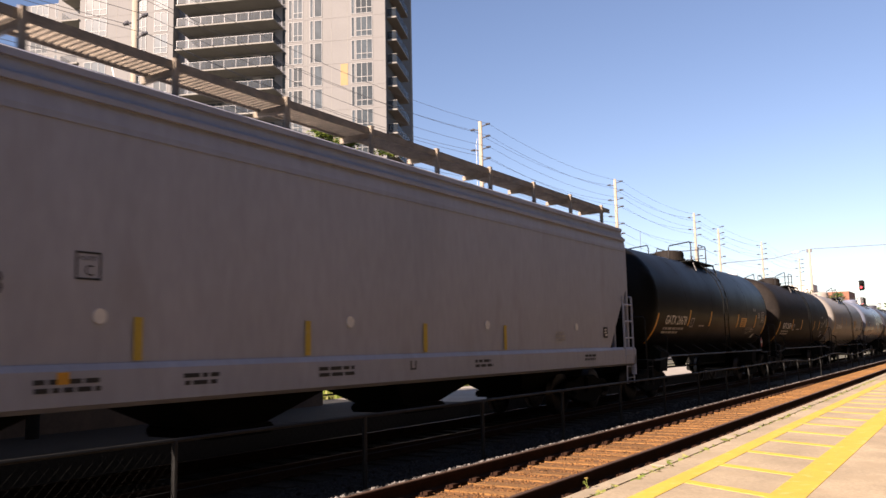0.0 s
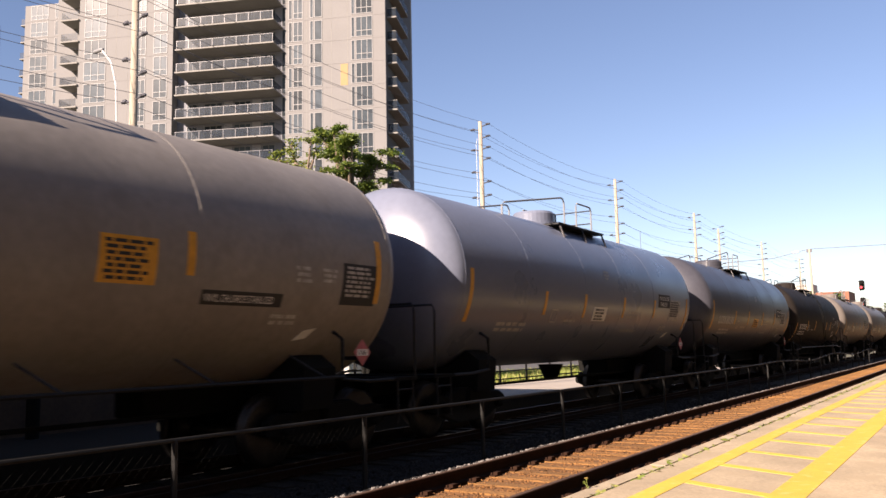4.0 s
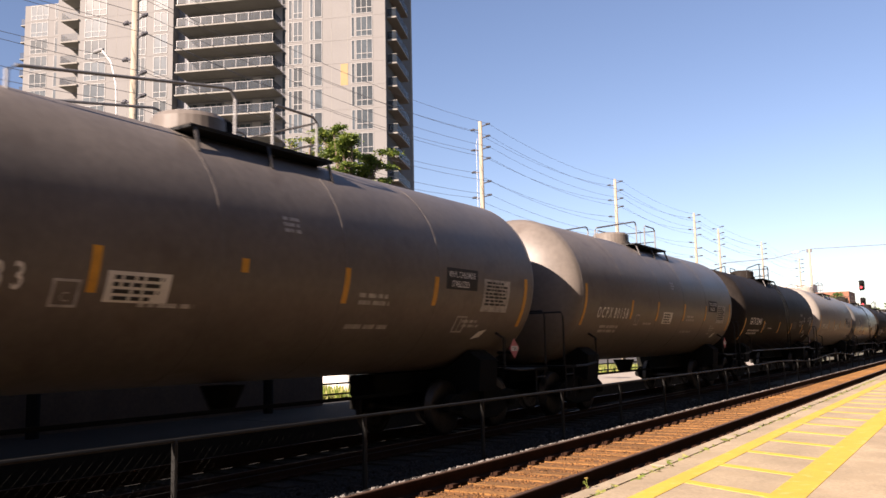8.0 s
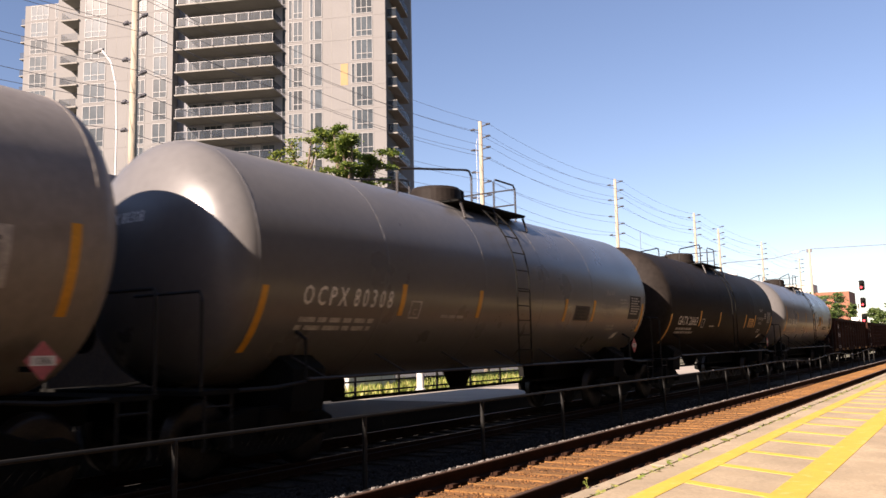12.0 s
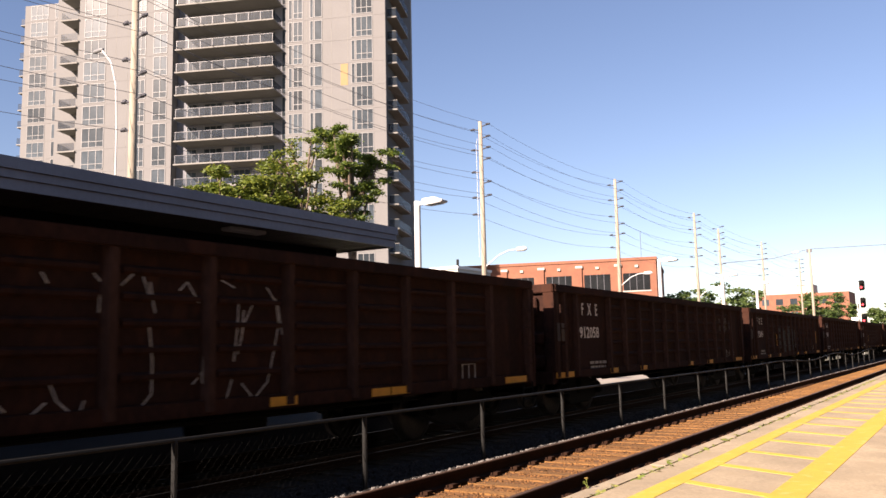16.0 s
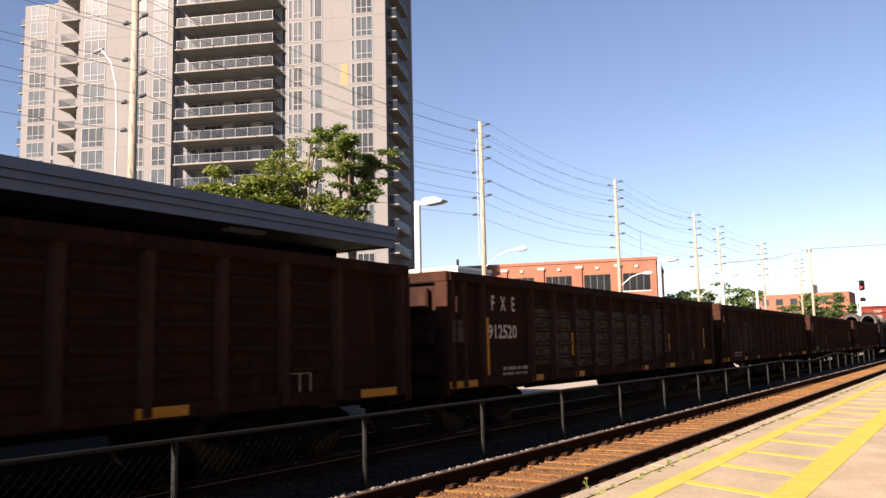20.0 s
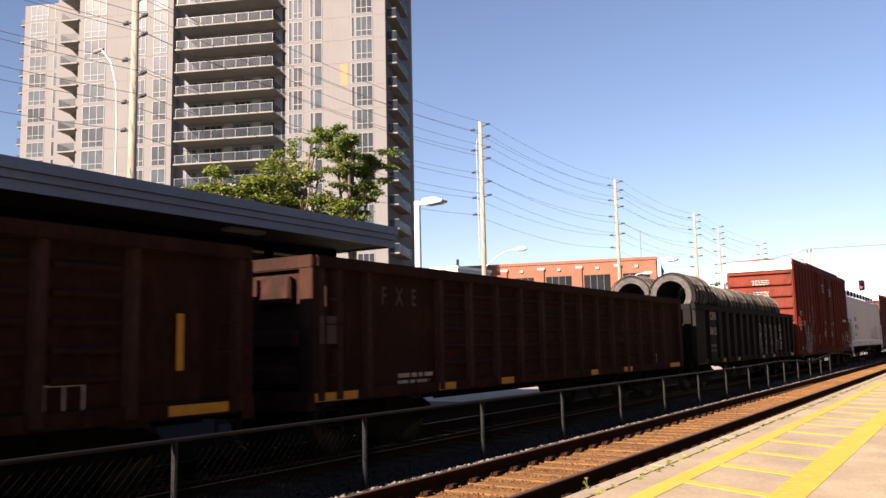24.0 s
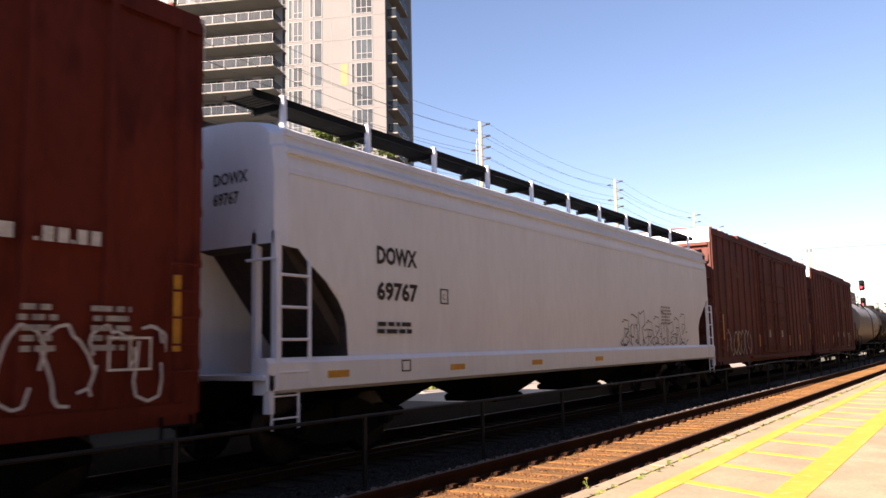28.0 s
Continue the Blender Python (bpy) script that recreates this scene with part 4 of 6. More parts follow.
for y in (4.94, 8.68, 12.33, 16.03):
    part("white_disc", lathe([(1.500, 0.075), (1.508, 0.075)], "x", 24, at=(0, y - h, 1.85)), M["box_white"], c)
for y0, y1, z0, z1 in ((4.67, 4.94, 2.19, 2.46),):
    for q in ((y0, y1, z0, z0 + 0.02), (y0, y1, z1 - 0.02, z1), (y0, y0 + 0.02, z0 + 0.02, z1 - 0.02), (y1 - 0.02, y1, z0 + 0.02, z1 - 0.02)):
        patch(c, "plate_mark", q[0] - h, q[1] - h, q[2], q[3], M["black_paint"], x=1.501, lift=0.004)
    lettering(c, "C", 0.15, y0 + 0.09 - h, z0 + 0.04, M["black_paint"], "plate_letter", x=1.507)
lettering(c, "PLATE", 0.06, 4.71 - h, 2.375, M["black_paint"], "plate_word", x=1.507)
lettering(c, "3", 0.30, 3.86 - h, 2.02, M["black_paint"], "reporting_mark", x=1.507)
for y, w in ((4.25, 0.9), (5.9, 0.5), (8.0, 0.8), (11.8, 0.7), (16.3, 0.7)):
    bars(c, y - h, 1.27, w, 2, 0.045, M["black_paint"], x=1.541, seed=int(y * 10))
for q in ((10.0, 10.14, 1.17, 1.19), (10.0, 10.02, 1.19, 1.30), (10.12, 10.14, 1.19, 1.30)):
    patch(c, "plate_mark", q[0] - h, q[1] - h, q[2], q[3], M["black_paint"], x=1.541)
patch(c, "yellow_sticker", 4.5 - h, 4.62 - h, 1.22, 1.33, M["amber"], x=1.541)
patch(c, "notice_plate", 17.5 - h, 17.72 - h, 1.62, 1.86, M["black_paint"], x=1.501)
bars(c, 17.53 - h, 1.82, 0.16, 3, 0.035, M["white_paint"], x=1.507, seed=4)
bars(c, 15.0 - h, 1.75, 0.5, 3, 0.04, M["dim_paint"], x=1.501, seed=9)

c, h = hopper_car(384.45, 403.75, M["hopper_white"], "clean white covered hopper car with black lettering", M["under"],
                  ((0.2, 2.80), (0.36, 2.76), (0.56, 2.75), (0.72, 2.61), (1.10, 2.35), (1.32, 2.14), (1.44, 1.97), (1.49, 1.80), (1.52, 1.40)))
OFF = 0.45
lettering(c, "DOWX", 0.34, 2.58 - OFF - h, 2.69, M["black_paint"], "reporting_mark", x=1.507, wide=0.86, bold=0.013)
lettering(c, "69767", 0.34, 2.58 - OFF - h, 2.18, M["black_paint"], "reporting_mark", x=1.507, wide=1.16, bold=0.013)
bars(c, 2.56 - OFF - h, 1.86, 0.9, 2, 0.06, M["black_paint"], x=1.507, seed=6)
for q in ((4.2, 4.42, 2.16, 2.18), (4.2, 4.42, 2.38, 2.40), (4.2, 4.22, 2.18, 2.38), (4.40, 4.42, 2.18, 2.38)):
    patch(c, "plate_mark", q[0] - OFF - h, q[1] - OFF - h, q[2], q[3], M["black_paint"], x=1.507)
lettering(c, "C", 0.13, 4.26 - OFF - h, 2.23, M["black_paint"], "plate_letter", x=1.507)
for y in (1.5, 4.4, 7.2, 10.2):
    patch(c, "reflector_tape", y - OFF - h, y - OFF - h + 0.42, 1.13, 1.22, M["amber"], x=1.541, label="yellow reflective tape")
for q in ((3.1, 3.32, 1.15, 1.17), (3.1, 3.32, 1.30, 1.32), (3.1, 3.12, 1.17, 1.30), (3.30, 3.32, 1.17, 1.30)):
    patch(c, "plate_mark", q[0] - OFF - h, q[1] - OFF - h, q[2], q[3], M["black_paint"], x=1.541)
bars(c, 14.8 - OFF - h, 2.45, 0.9, 6, 0.05, M["dim_paint"], x=1.507, seed=16)
for k, (t_, z_) in enumerate((("DOWX", 3.62), ("69767", 3.36))):
    me = bpy.data.meshes.new("end_mark")
    vs, fs = letters(t_, 0.22, M["black_paint"], 0.004)
    me.from_pydata([(0.34 + v.x * 0.85, -h + 0.192, z_ + v.y) for v in vs], [], fs)
    me.materials.append(M["black_paint"])
    part("end_mark", me, None, c)


def scrawl(c, x, y0, y1, z0, z1, mat, seed, strokes=9, r=0.014, name="spray_tag", gaps=0.12):
    """Looping spray-can strokes: no words."""
    rn = random.Random(seed)
    b = bmesh.new()
    n = strokes
    for i in range(n):
        cy = y0 + (y1 - y0) * (i + 0.5) / n
        w, t = (y1 - y0) / n * 0.62, z1 - z0
        a0 = rn.uniform(0, 6.28)
        pts = []
        kind = rn.randrange(3)
        for k in range(15):
            a = a0 + k * (0.30 + 0.12 * kind)
            pts.append((x, cy + w * math.cos(a) * (0.8 + 0.3 * math.sin(k)), z0 + t * (0.5 + 0.46 * math.sin(a) * (1 if k % 5 else 0.8))))
        for p, q in zip(pts, pts[1:]):
            d = Vector((0, q[1] - p[1], q[2] - p[2]))
            if d.length < 1e-4 or rn.random() < gaps:
                continue
            s = Vector((0, -d.z, d.y)).normalized() * r
            v = [b.verts.new(Vector(p) + o) for o in (s, -s)] + [b.verts.new(Vector(q) + o) for o in (-s, s)]
            f = b.faces.new(v)
            if f.normal.x < 0:
                f.normal_flip()
            f.normal_update()
    return part(name, b, mat, c, "graffiti strokes")


for k in range(9):
    for line in GLYPHS[(k * 3 + 1) % 4]:
        stroke(c, 1.508, [(11.5 + 0.56 * k - h + 0.46 * a, 1.44 + (0.62 + 0.12 * (k % 3)) * b_) for a, b_ in line], M["graffiti_dark"], 0.013)
scrawl(c, 1.508, 11.4 - h, 16.6 - h, 1.42, 1.66, M["graffiti_dark"], 12, 10, 0.010)

# gondolas
def gondola(lead, trail, paint, mark, number, seed, label, posts=13, top=2.70, art=None, wavy=True, post=0.09, deep=0.09, W=1.40, murals=()):
    c, h = car("gondola_car", lead, trail, label, "gondola car", "gondolas")
    rn = random.Random(seed)
    for sx in (-1, 1):
        part("side_sheet", boxed(sx * W, sx * (W - 0.02), -h, h, 0.95, top - 0.1), paint, c)
        part("top_chord", boxed(sx * (W - 0.06), sx * (W + deep + 0.02), -h - 0.02, h + 0.02, top - 0.16, top, 0.015), paint, c)
        part("side_sill", boxed(sx * (W - 0.06), sx * (W + deep - 0.03), -h, h, 0.80, 0.97, 0.01), paint, c)
        gap = (2 * h - 4.4) / (posts - 3)
        if wavy:     # one wide bay near each end carries the marks
            spots = [-h, -h + 0.45, -h + 1.08] + [-h + 2.9 + gap * i for i in range(posts - 2)] + [h]
        else:
            spots = [-h + 2 * h * i / posts for i in range(posts + 1)]
        spans = [(min(max(y, -h + post), h - post) - post, min(max(y, -h + post), h - post) + post) for y in spots]
        if not wavy:   # broad plates with dark slots between them
            spans = [(-h, -h + 1.09), (-h + 1.49, -h + 2.28)] + [(-h + 2.56 + 0.94 * i, -h + 3.02 + 0.94 * i) for i in range(13)] + [(h - 0.35, h)]
        for ya, yb in spans:
            b = prism([(sx * W, ya), (sx * (W + 0.02), ya + 0.005), (sx * (W + deep), ya + 0.04), (sx * (W + deep), yb - 0.04), (sx * (W + 0.02), yb - 0.005), (sx * W, yb)], 2, 0.84, top - 0.16)
            part("side_post", b, M["gon_post" if wavy else "lighter_black"], c)
        if wavy and sx > 0:
            rib_me = mesh_of(prism([(W, -0.05), (W + 0.045, -0.02), (W + 0.045, 0.02), (W, 0.05)], 1, 0.13, gap - 0.13), paint)
            for i in range(posts - 3):
                for z in (1.25, 1.52, 1.79, 2.06, 2.33):
                    part("panel_rib", rib_me, None, c).location = (0, -h + 2.9 + gap * i, z)
    part("floor", boxed(-W, W, -h, h, 0.92, 1.0), paint, c)
    part("centre_sill", boxed(-0.28, 0.28, -h - 0.4, h + 0.4, 0.62, 0.92), M["under"], c)
    for s in (-1, 1):
        part("end_sheet", boxed(-W, W, s * h, s * (h - 0.03), 0.8, top - 0.12), paint, c)
        part("end_chord", boxed(-W - 0.08, W + 0.08, s * (h - 0.05), s * (h + 0.10), top - 0.17, top + 0.003, 0.015), paint, c)
        for xa, xb in ((-1.12, -0.42), (-0.30, 0.34), (0.46, 1.12)):
            part("end_panel", boxed(xa, xb, s * (h + 0.02), s * (h + 0.13), 2.10, 2.44, 0.02), paint, c)
        for z in (1.15, 1.62):
            part("end_rib", prism([(s * h, z - 0.14), (s * (h + 0.09), z - 0.08), (s * (h + 0.09), z + 0.08), (s * h, z + 0.14)], 0, -W + 0.1, W - 0.1), paint, c)
        part("end_sill", boxed(-W - 0.05, W + 0.05, s * (h - 0.05), s * (h + 0.16), 0.72, 0.96, 0.01), paint, c)
        for sx in (-1, 1):
            part("corner_post", boxed(sx * (W - 0.14), sx * (W + 0.085), s * (h - 0.04), s * (h + 0.09), 0.96, top - 0.17), paint, c)
            ladder(c, sx * (W + 0.14), s * (h - 0.1), s * (h - 0.5), 1.0, 2.3, 4, paint, 0.014, "side_ladder")
            ladder(c, sx * (W + 0.1), s * (h - 0.1), s * (h - 0.45), 0.42, 0.82, 2, M["under"], 0.016, "end_step")
        part("lever_box", boxed(0.2, 0.6, s * (h + 0.02), s * (h + 0.2), 2.2, 2.42), paint, c)
    for y, w in ((-h + (-0.02 if wavy else 0.32), 0.85), (-h + 2.83, 0.47), (-h + 4.8, 0.45), (-h + 8.76, 0.46), (-h + 10.7, 0.42), (h - 4.4, 0.45), (h - 1.05, 0.8)):
        patch(c, "reflector_tape", y, y + w, 0.83, 0.94, M["amber"], x=W + deep - 0.029, label="yellow reflective tape")
    face = W + (deep + 0.004 if post > 0.2 else 0.006)
    if seed % 2 == 0 and mark == "FXE":
        for y, z0, z1 in ((-h + 1.2, 1.0, 1.98), (-h + 4.70, 1.26, 1.74), (h - 4.3, 1.26, 1.74), (h - 0.95, 1.3, 1.9)):
            patch(c, "reflector_tape", y, y + 0.09, z0, z1, M["amber"], x=face + 0.03, label="upright yellow reflective tape")
    lettering(c, "   ".join(mark) if mark == "FXE" else mark, 0.36 if wavy else 0.33, -h + (1.85 if mark == "MP" else 1.45 if wavy else 1.56), 2.12 if wavy else 2.18, M["dim_paint" if not wavy else "white_paint" if number else "faint_paint"], "reporting_mark", x=face, wide=0.72 if wavy else 0.92, bold=0.008)
    if number:
        span = max(v.x for v in letters(number, 0.33, M["white_paint"], 0.008)[0])
        lettering(c, number, 0.33, -h + (1.60 if mark == "MP" else 1.32 if wavy else 1.51), 1.63 if wavy else 1.71, M["white_paint" if wavy else "dim_paint"], "reporting_mark", x=face, wide=(1.05 if wavy else 0.75) / span, bold=0.008)
    if not wavy:
        lettering(c, "LD LMT 216800", 0.115, -h + 1.54, 1.33, M["dim_paint"], "weight_mark", x=face, wide=0.78)
        lettering(c, "LT  WT   67200", 0.115, -h + 1.54, 1.17, M["dim_paint"], "weight_mark", x=face, wide=0.78)
    # number on the sunlit end chord
    vs, fs = letters(mark + " " + number, 0.17, M["white_paint"], 0.006)
    me = bpy.data.meshes.new("end_mark")
    me.from_pydata([(-0.80 + v.x * 1.25, -h - 0.104, top - 0.15 + v.y) for v in vs], [], fs)
    me.materials.append(M["white_paint"])
    part("end_mark", me, None, c)
    bars(c, -h + 1.8, 1.12, 1.0, 2, 0.06, M["dim_paint"], x=W + 0.004, seed=seed)
    y, z0, z1, w = h - (2.4 if wavy else 1.55), 0.90, 1.22, 0.42
    for q in ((y, y + w, z0, z0 + 0.025), (y, y + w, z1 - 0.025, z1), (y, y + 0.025, z0 + 0.025, z1 - 0.025), (y + w - 0.025, y + w, z0 + 0.025, z1 - 0.025), (y + w / 2 - 0.012, y + w / 2 + 0.012, z0 + 0.025, z1 - 0.025)):
        patch(c, "data_frame", q[0], q[1], q[2], q[3], M["dim_paint"], x=W + 0.004)
    if wavy and mark == "FXE":
        patch(c, "sign_plate", -h + 0.03, -h + 0.36, 1.56, 1.92, M["faint_paint"], x=W + deep + 0.004, label="faded square sign")
    for y0, y1, z0, z1, ink in murals:
        edges = [-h + y0] + [y for y in spots if -h + y0 < y < -h + y1] + [-h + y1]
        for k, (ya, yb) in enumerate(zip(edges, edges[1:])):
            lo, hi = z0 + rn.uniform(0, 0.18), z1 - rn.uniform(0, 0.22)
            patch(c, "mural_panel", ya + 0.01, yb - 0.01, lo, hi, M[ink], x=W + 0.001, lift=0.004)
            patch(c, "mural_panel", yb - post * 0.5, yb + post * 0.5, lo + 0.05, hi - 0.1, M[ink], x=W + deep + 0.001, lift=0.004)
            if yb - ya > 0.5:
                for z in (1.25, 1.52, 1.79, 2.06, 2.33):
                    if lo < z < hi:
                        patch(c, "mural_panel", ya + 0.2, yb - 0.2, z - 0.02, z + 0.02, M[ink], x=W + 0.046, lift=0.003)
    for a in art or ():
        scrawl(c, W + (deep + 0.004 if post > 0.2 else 0.032), a[0] - h, a[1] - h, a[2], a[3], M[a[4]], seed + int(a[0] * 3), a[5], a[6] if len(a) > 6 else 0.016, gaps=0.5 if len(a) > 6 else 0.15)
    trucks(c, h - 2.0)
    couplers(c, h, 0.5)
    part("brake_rod", tube([(1.1, -h + 3.2, 0.7), (1.1, h - 3.2, 0.7)], 0.025, 6), M["under"], c)
    part("air_tank", lathe([(-0.55, 0.1), (-0.5, 0.2), (0.5, 0.2), (0.55, 0.1)], "y", 16, at=(0.7, 1.0, 0.62)), M["under"], c)
    return c, h


GON = "rust-brown open gondola car with ribbed sides"
GONS = (
    (217.55, 233.1, "MP", "642153", [(4.9, 8.9, 0.85, 2.35, "dim_paint", 7, 0.009)], 12, ()),
    (234.15, 249.4, "FXE", "912058", None, 14, ((12.45, 13.40, 1.70, 2.38, "mural"),)),
    (250.65, 265.9, "FXE", "912696", None, 14, ((5.4, 8.4, 0.98, 2.12, "teal_grey"),)),
    (267.1, 282.4, "FXE", "911085", None, 14, ()),
    (283.6, 298.9, "FXE", "912520", [(5.4, 10.6, 1.0, 2.2, "faint_paint", 9, 0.012)], 14, ((2.95, 10.6, 1.0, 2.38, "mural"),)),
    (300.0, 315.3, "FXE", "", [(2.4, 4.5, 1.0, 2.2, "faint_paint", 7, 0.010)], 14, ((2.6, 4.4, 1.0, 2.2, "mural"),)),
    (316.8, 332.0, "FXE", "", None, 14, ()),
    (333.2, 348.4, "FXE", "", [(10.6, 12.2, 1.4, 2.2, "faint_paint", 9, 0.008)], 15, ()))
for i, (a, b_, mk, no, art, n, paints) in enumerate(GONS):
    c, h = gondola(a, b_, M["gon"], mk, no, 20 + i, GON, n, 2.70, art, murals=paints)
    if i in (1, 2):          # a small tag low on the trailing bay
        for k in range(4):
            for line in GLYPHS[k]:
                stroke(c, 1.408, [(13.50 + 0.17 * k - h + 0.13 * p, 0.99 + 0.22 * q) for p, q in line], M["dim_paint"], 0.009)
wire_car, wh = gondola(349.8, 365.0, M["gon_black"], "CBFX", "806423", 31, "black gondola car loaded with wire-rod coils", 13, 2.62,
                       [(11.99, 12.39, 1.85, 2.15, "graffiti", 3), (11.99, 12.39, 1.5, 1.8, "graffiti", 3), (11.99, 12.39, 1.1, 1.45, "graffiti", 2)], wavy=False, post=0.40, deep=0.19, W=1.30)


# wire-rod coils lying in the black gondola
def coil_bundle(length, r):
    b = bmesh.new()
    inner = 0.66 * r
    lathe([(-length / 2, inner), (-length / 2, r * 0.9), (-length / 2 + 0.06, r * 0.97), (length / 2 - 0.06, r * 0.97), (length / 2, r * 0.9), (length / 2, inner)], "y", 40, b)
    # open the middle
    bmesh.ops.delete(b, geom=[f for f in b.faces if len(f.verts) > 8], context="FACES")
    lathe_in = []
    for y in (-length / 2, length / 2):
        lathe_in.append([b.verts.new((inner * math.cos(2 * math.pi * k / 40), y, inner * math.sin(2 * math.pi * k / 40))) for k in range(40)])
    for k in range(40):
        b.faces.new((lathe_in[0][k], lathe_in[1][k], lathe_in[1][(k + 1) % 40], lathe_in[0][(k + 1) % 40]))
    return b


def coil_turns(length, r, seed, density=26):
    """Loose turns of wire lying round a bundle."""
    rn = random.Random(seed)
    b = bmesh.new()
    for i in range(int(length * density)):
        y = -length / 2 + length * rn.random()
        lean, rr, turn = rn.uniform(-0.16, 0.16), r * rn.uniform(0.97, 1.035), rn.uniform(0, 6.28)
        pts = []
        for k in range(25):
            a = 2 * math.pi * k / 24
            pts.append((rr * math.cos(a), y + lean * math.cos(a - turn), rr * math.sin(a)))
        tube(pts, 0.011, 4, b)
    return b


COILS = []
for i, y in enumerate((-wh + 1.55, -wh + 3.75, -wh + 5.95, -wh + 8.15, -wh + 10.3, -wh + 12.35)):
    for sx in (-1, 1):
        r = 0.70 if (i == 0 or sx < 0) else 0.66
        r = 0.70 if i == 0 else r - 0.01
        o = part("wire_coil", coil_bundle(2.1, r), M["coil"])
        tagged(part("wire_winding", coil_turns(2.1, r, 170 + i * 2 + sx), M["coil"], o), kind="stuff")
        tagged(part("bright_winding", coil_turns(2.1, r + 0.006, 270 + i * 2 + sx, 9), M["bright_wire"], o), kind="stuff")
        tagged(o, "grey bundle of coiled steel wire rod lying in a gondola", "wire coil", "wire coils in the gondola")
        COILS.append((o, sx * 0.64, y, 2.92 if i == 0 else 2.75, (349.8 + 365.0) / 2))


# boxcars
def boxcar(lead, trail, paint, seed, label, top=5.28, old=False):
    c, h = car("boxcar", lead, trail, label, "boxcar", "boxcars")
    W = 1.455
    part("body", boxed(-W, W, -h, h, 0.95, top - 0.12), paint, c)
    part("roof", prism([(-W - 0.04, top - 0.12), (W + 0.04, top - 0.12), (W + 0.04, top - 0.05), (0.0, top + 0.04), (-W - 0.04, top - 0.05)], 1, -h + 0.02, h - 0.02), paint, c)
    part("roof_panel", prism([(-W - 0.07, top - 0.10), (W + 0.07, top - 0.10), (W + 0.07, top + 0.02), (0.0, top + 0.10), (-W - 0.07, top + 0.02)], 1, -h + 3.4, h - 3.7), paint, c)
    for i in range(26):
        y = -h + 0.35 + i * (2 * h - 0.7) / 25
        part("roof_seam", boxed(-W, W, y - 0.03, y + 0.03, top - 0.06, top + 0.012), paint, c)
    d0, d1, d2 = -h + 6.60, -h + 8.86, -h + 11.40
    for sx in (-1, 1):
        part("side_sill", boxed(sx * (W - 0.1), sx * (W + 0.03), -h, h, 0.74, 0.97, 0.01), paint, c)
        part("side_plate", boxed(sx * W, sx * (W + 0.045), -h, h, top - 0.26, top - 0.12), paint, c)
        ys = [-h + q for q in (0.07, 0.74, 1.58, 2.45, 3.30, 4.23, 5.15, 5.85, 6.41)] + [-h + q for q in (11.6, 12.23, 13.07, 13.92, 14.88, 15.66, 16.5, 17.35) if q < 2 * h - 0.1]
        for y in ys:
            part("side_rib", prism([(sx * W, y - 0.06), (sx * (W + 0.05), y - 0.035), (sx * (W + 0.05), y + 0.035), (sx * W, y + 0.06)], 2, 0.97, top - 0.12), paint, c)
        for a, b_ in ((d0, d1), (d1, d2)):
            d = part("door", boxed(sx * (W + 0.005), sx * (W + 0.075), a + 0.04, b_ - 0.04, 1.05, top - 0.34, 0.012), paint, c, "plug door")
            for z in (1.28, 1.95, 2.51, 3.06, 3.76, 4.82):
                part("door_rail", boxed(sx * (W + 0.075), sx * (W + 0.13), a + 0.1, b_ - 0.1, z - 0.035, z + 0.035, 0.008), paint, d)
            for y in (a + 0.35, b_ - 0.35):
                part("lock_bar", tube([(sx * (W + 0.14), y, 1.1), (sx * (W + 0.14), y, top - 0.5)], 0.035, 8), paint, d)
            part("door_crank", tube([(sx * (W + 0.13), a + 0.3, 2.2), (sx * (W + 0.15), (a + b_) / 2, 2.28), (sx * (W + 0.13), b_ - 0.3, 2.2)], 0.022, 6), paint, d)
            part("lock_plate", boxed(sx * (W + 0.075), sx * (W + 0.10), (a + b_) / 2 - 0.1, (a + b_) / 2 + 0.12, 1.62, 1.90), M["dim_paint"], d)
        part("door_track", boxed(sx * W, sx * (W + 0.14), d0 - 2.2, d2 + 2.2, 0.86, 0.94), paint, c)
        part("door_track", boxed(sx * W, sx * (W + 0.10), d0 - 0.2, d2 + 2.2, top - 0.32, top - 0.27), paint, c)
    # ends with pressed ribs; the white band on top
    for s in (-1, 1):
        for z in (1.25, 1.80, 2.35, 2.92, 3.46, 4.00):
            part("end_rib", prism([(s * h, z + 0.03), (s * (h + 0.12), z + 0.06), (s * (h + 0.125), z + 0.12), (s * (h + 0.03), z + 0.50), (s * h, z + 0.53)], 0, -W + 0.06, W - 0.06), paint, c)
        part("end_rib", prism([(s * h, 4.57), (s * (h + 0.12), 4.60), (s * (h + 0.10), 4.70), (s * h, 4.72)], 0, -W + 0.06, W - 0.06), paint, c)
        part("end_band", boxed(-W - 0.002, W + 0.002, s * h, s * (h + 0.07), top - 0.52, top - 0.05), M["box_white"], c, "white painted band")
        part("centre_sill", boxed(-0.28, 0.28, s * (h - 3), s * (h + 0.45), 0.65, 0.95), M["under"], c)
        for sx in (-1, 1):
            part("corner_post", boxed(sx * (W - 0.06), sx * (W + 0.006), s * (h - 0.05), s * (h + 0.05), 0.85, top - 0.14), paint, c)
            ladder(c, sx * (W + 0.13), s * (h - 0.08), s * (h - 0.46), 1.15, 2.55, 5, paint, 0.016, "side_ladder")
            ladder(c, sx * (W + 0.05), s * (h - 0.08), s * (h - 0.46), 0.42, 0.84, 2, M["under"], 0.016, "end_step")
        part("grab_rail", tube([(0.35, s * (h + 0.16), 2.42), (1.05, s * (h + 0.16), 2.42)], 0.016, 6), paint, c)
        bars_y = s * (h + 0.1)
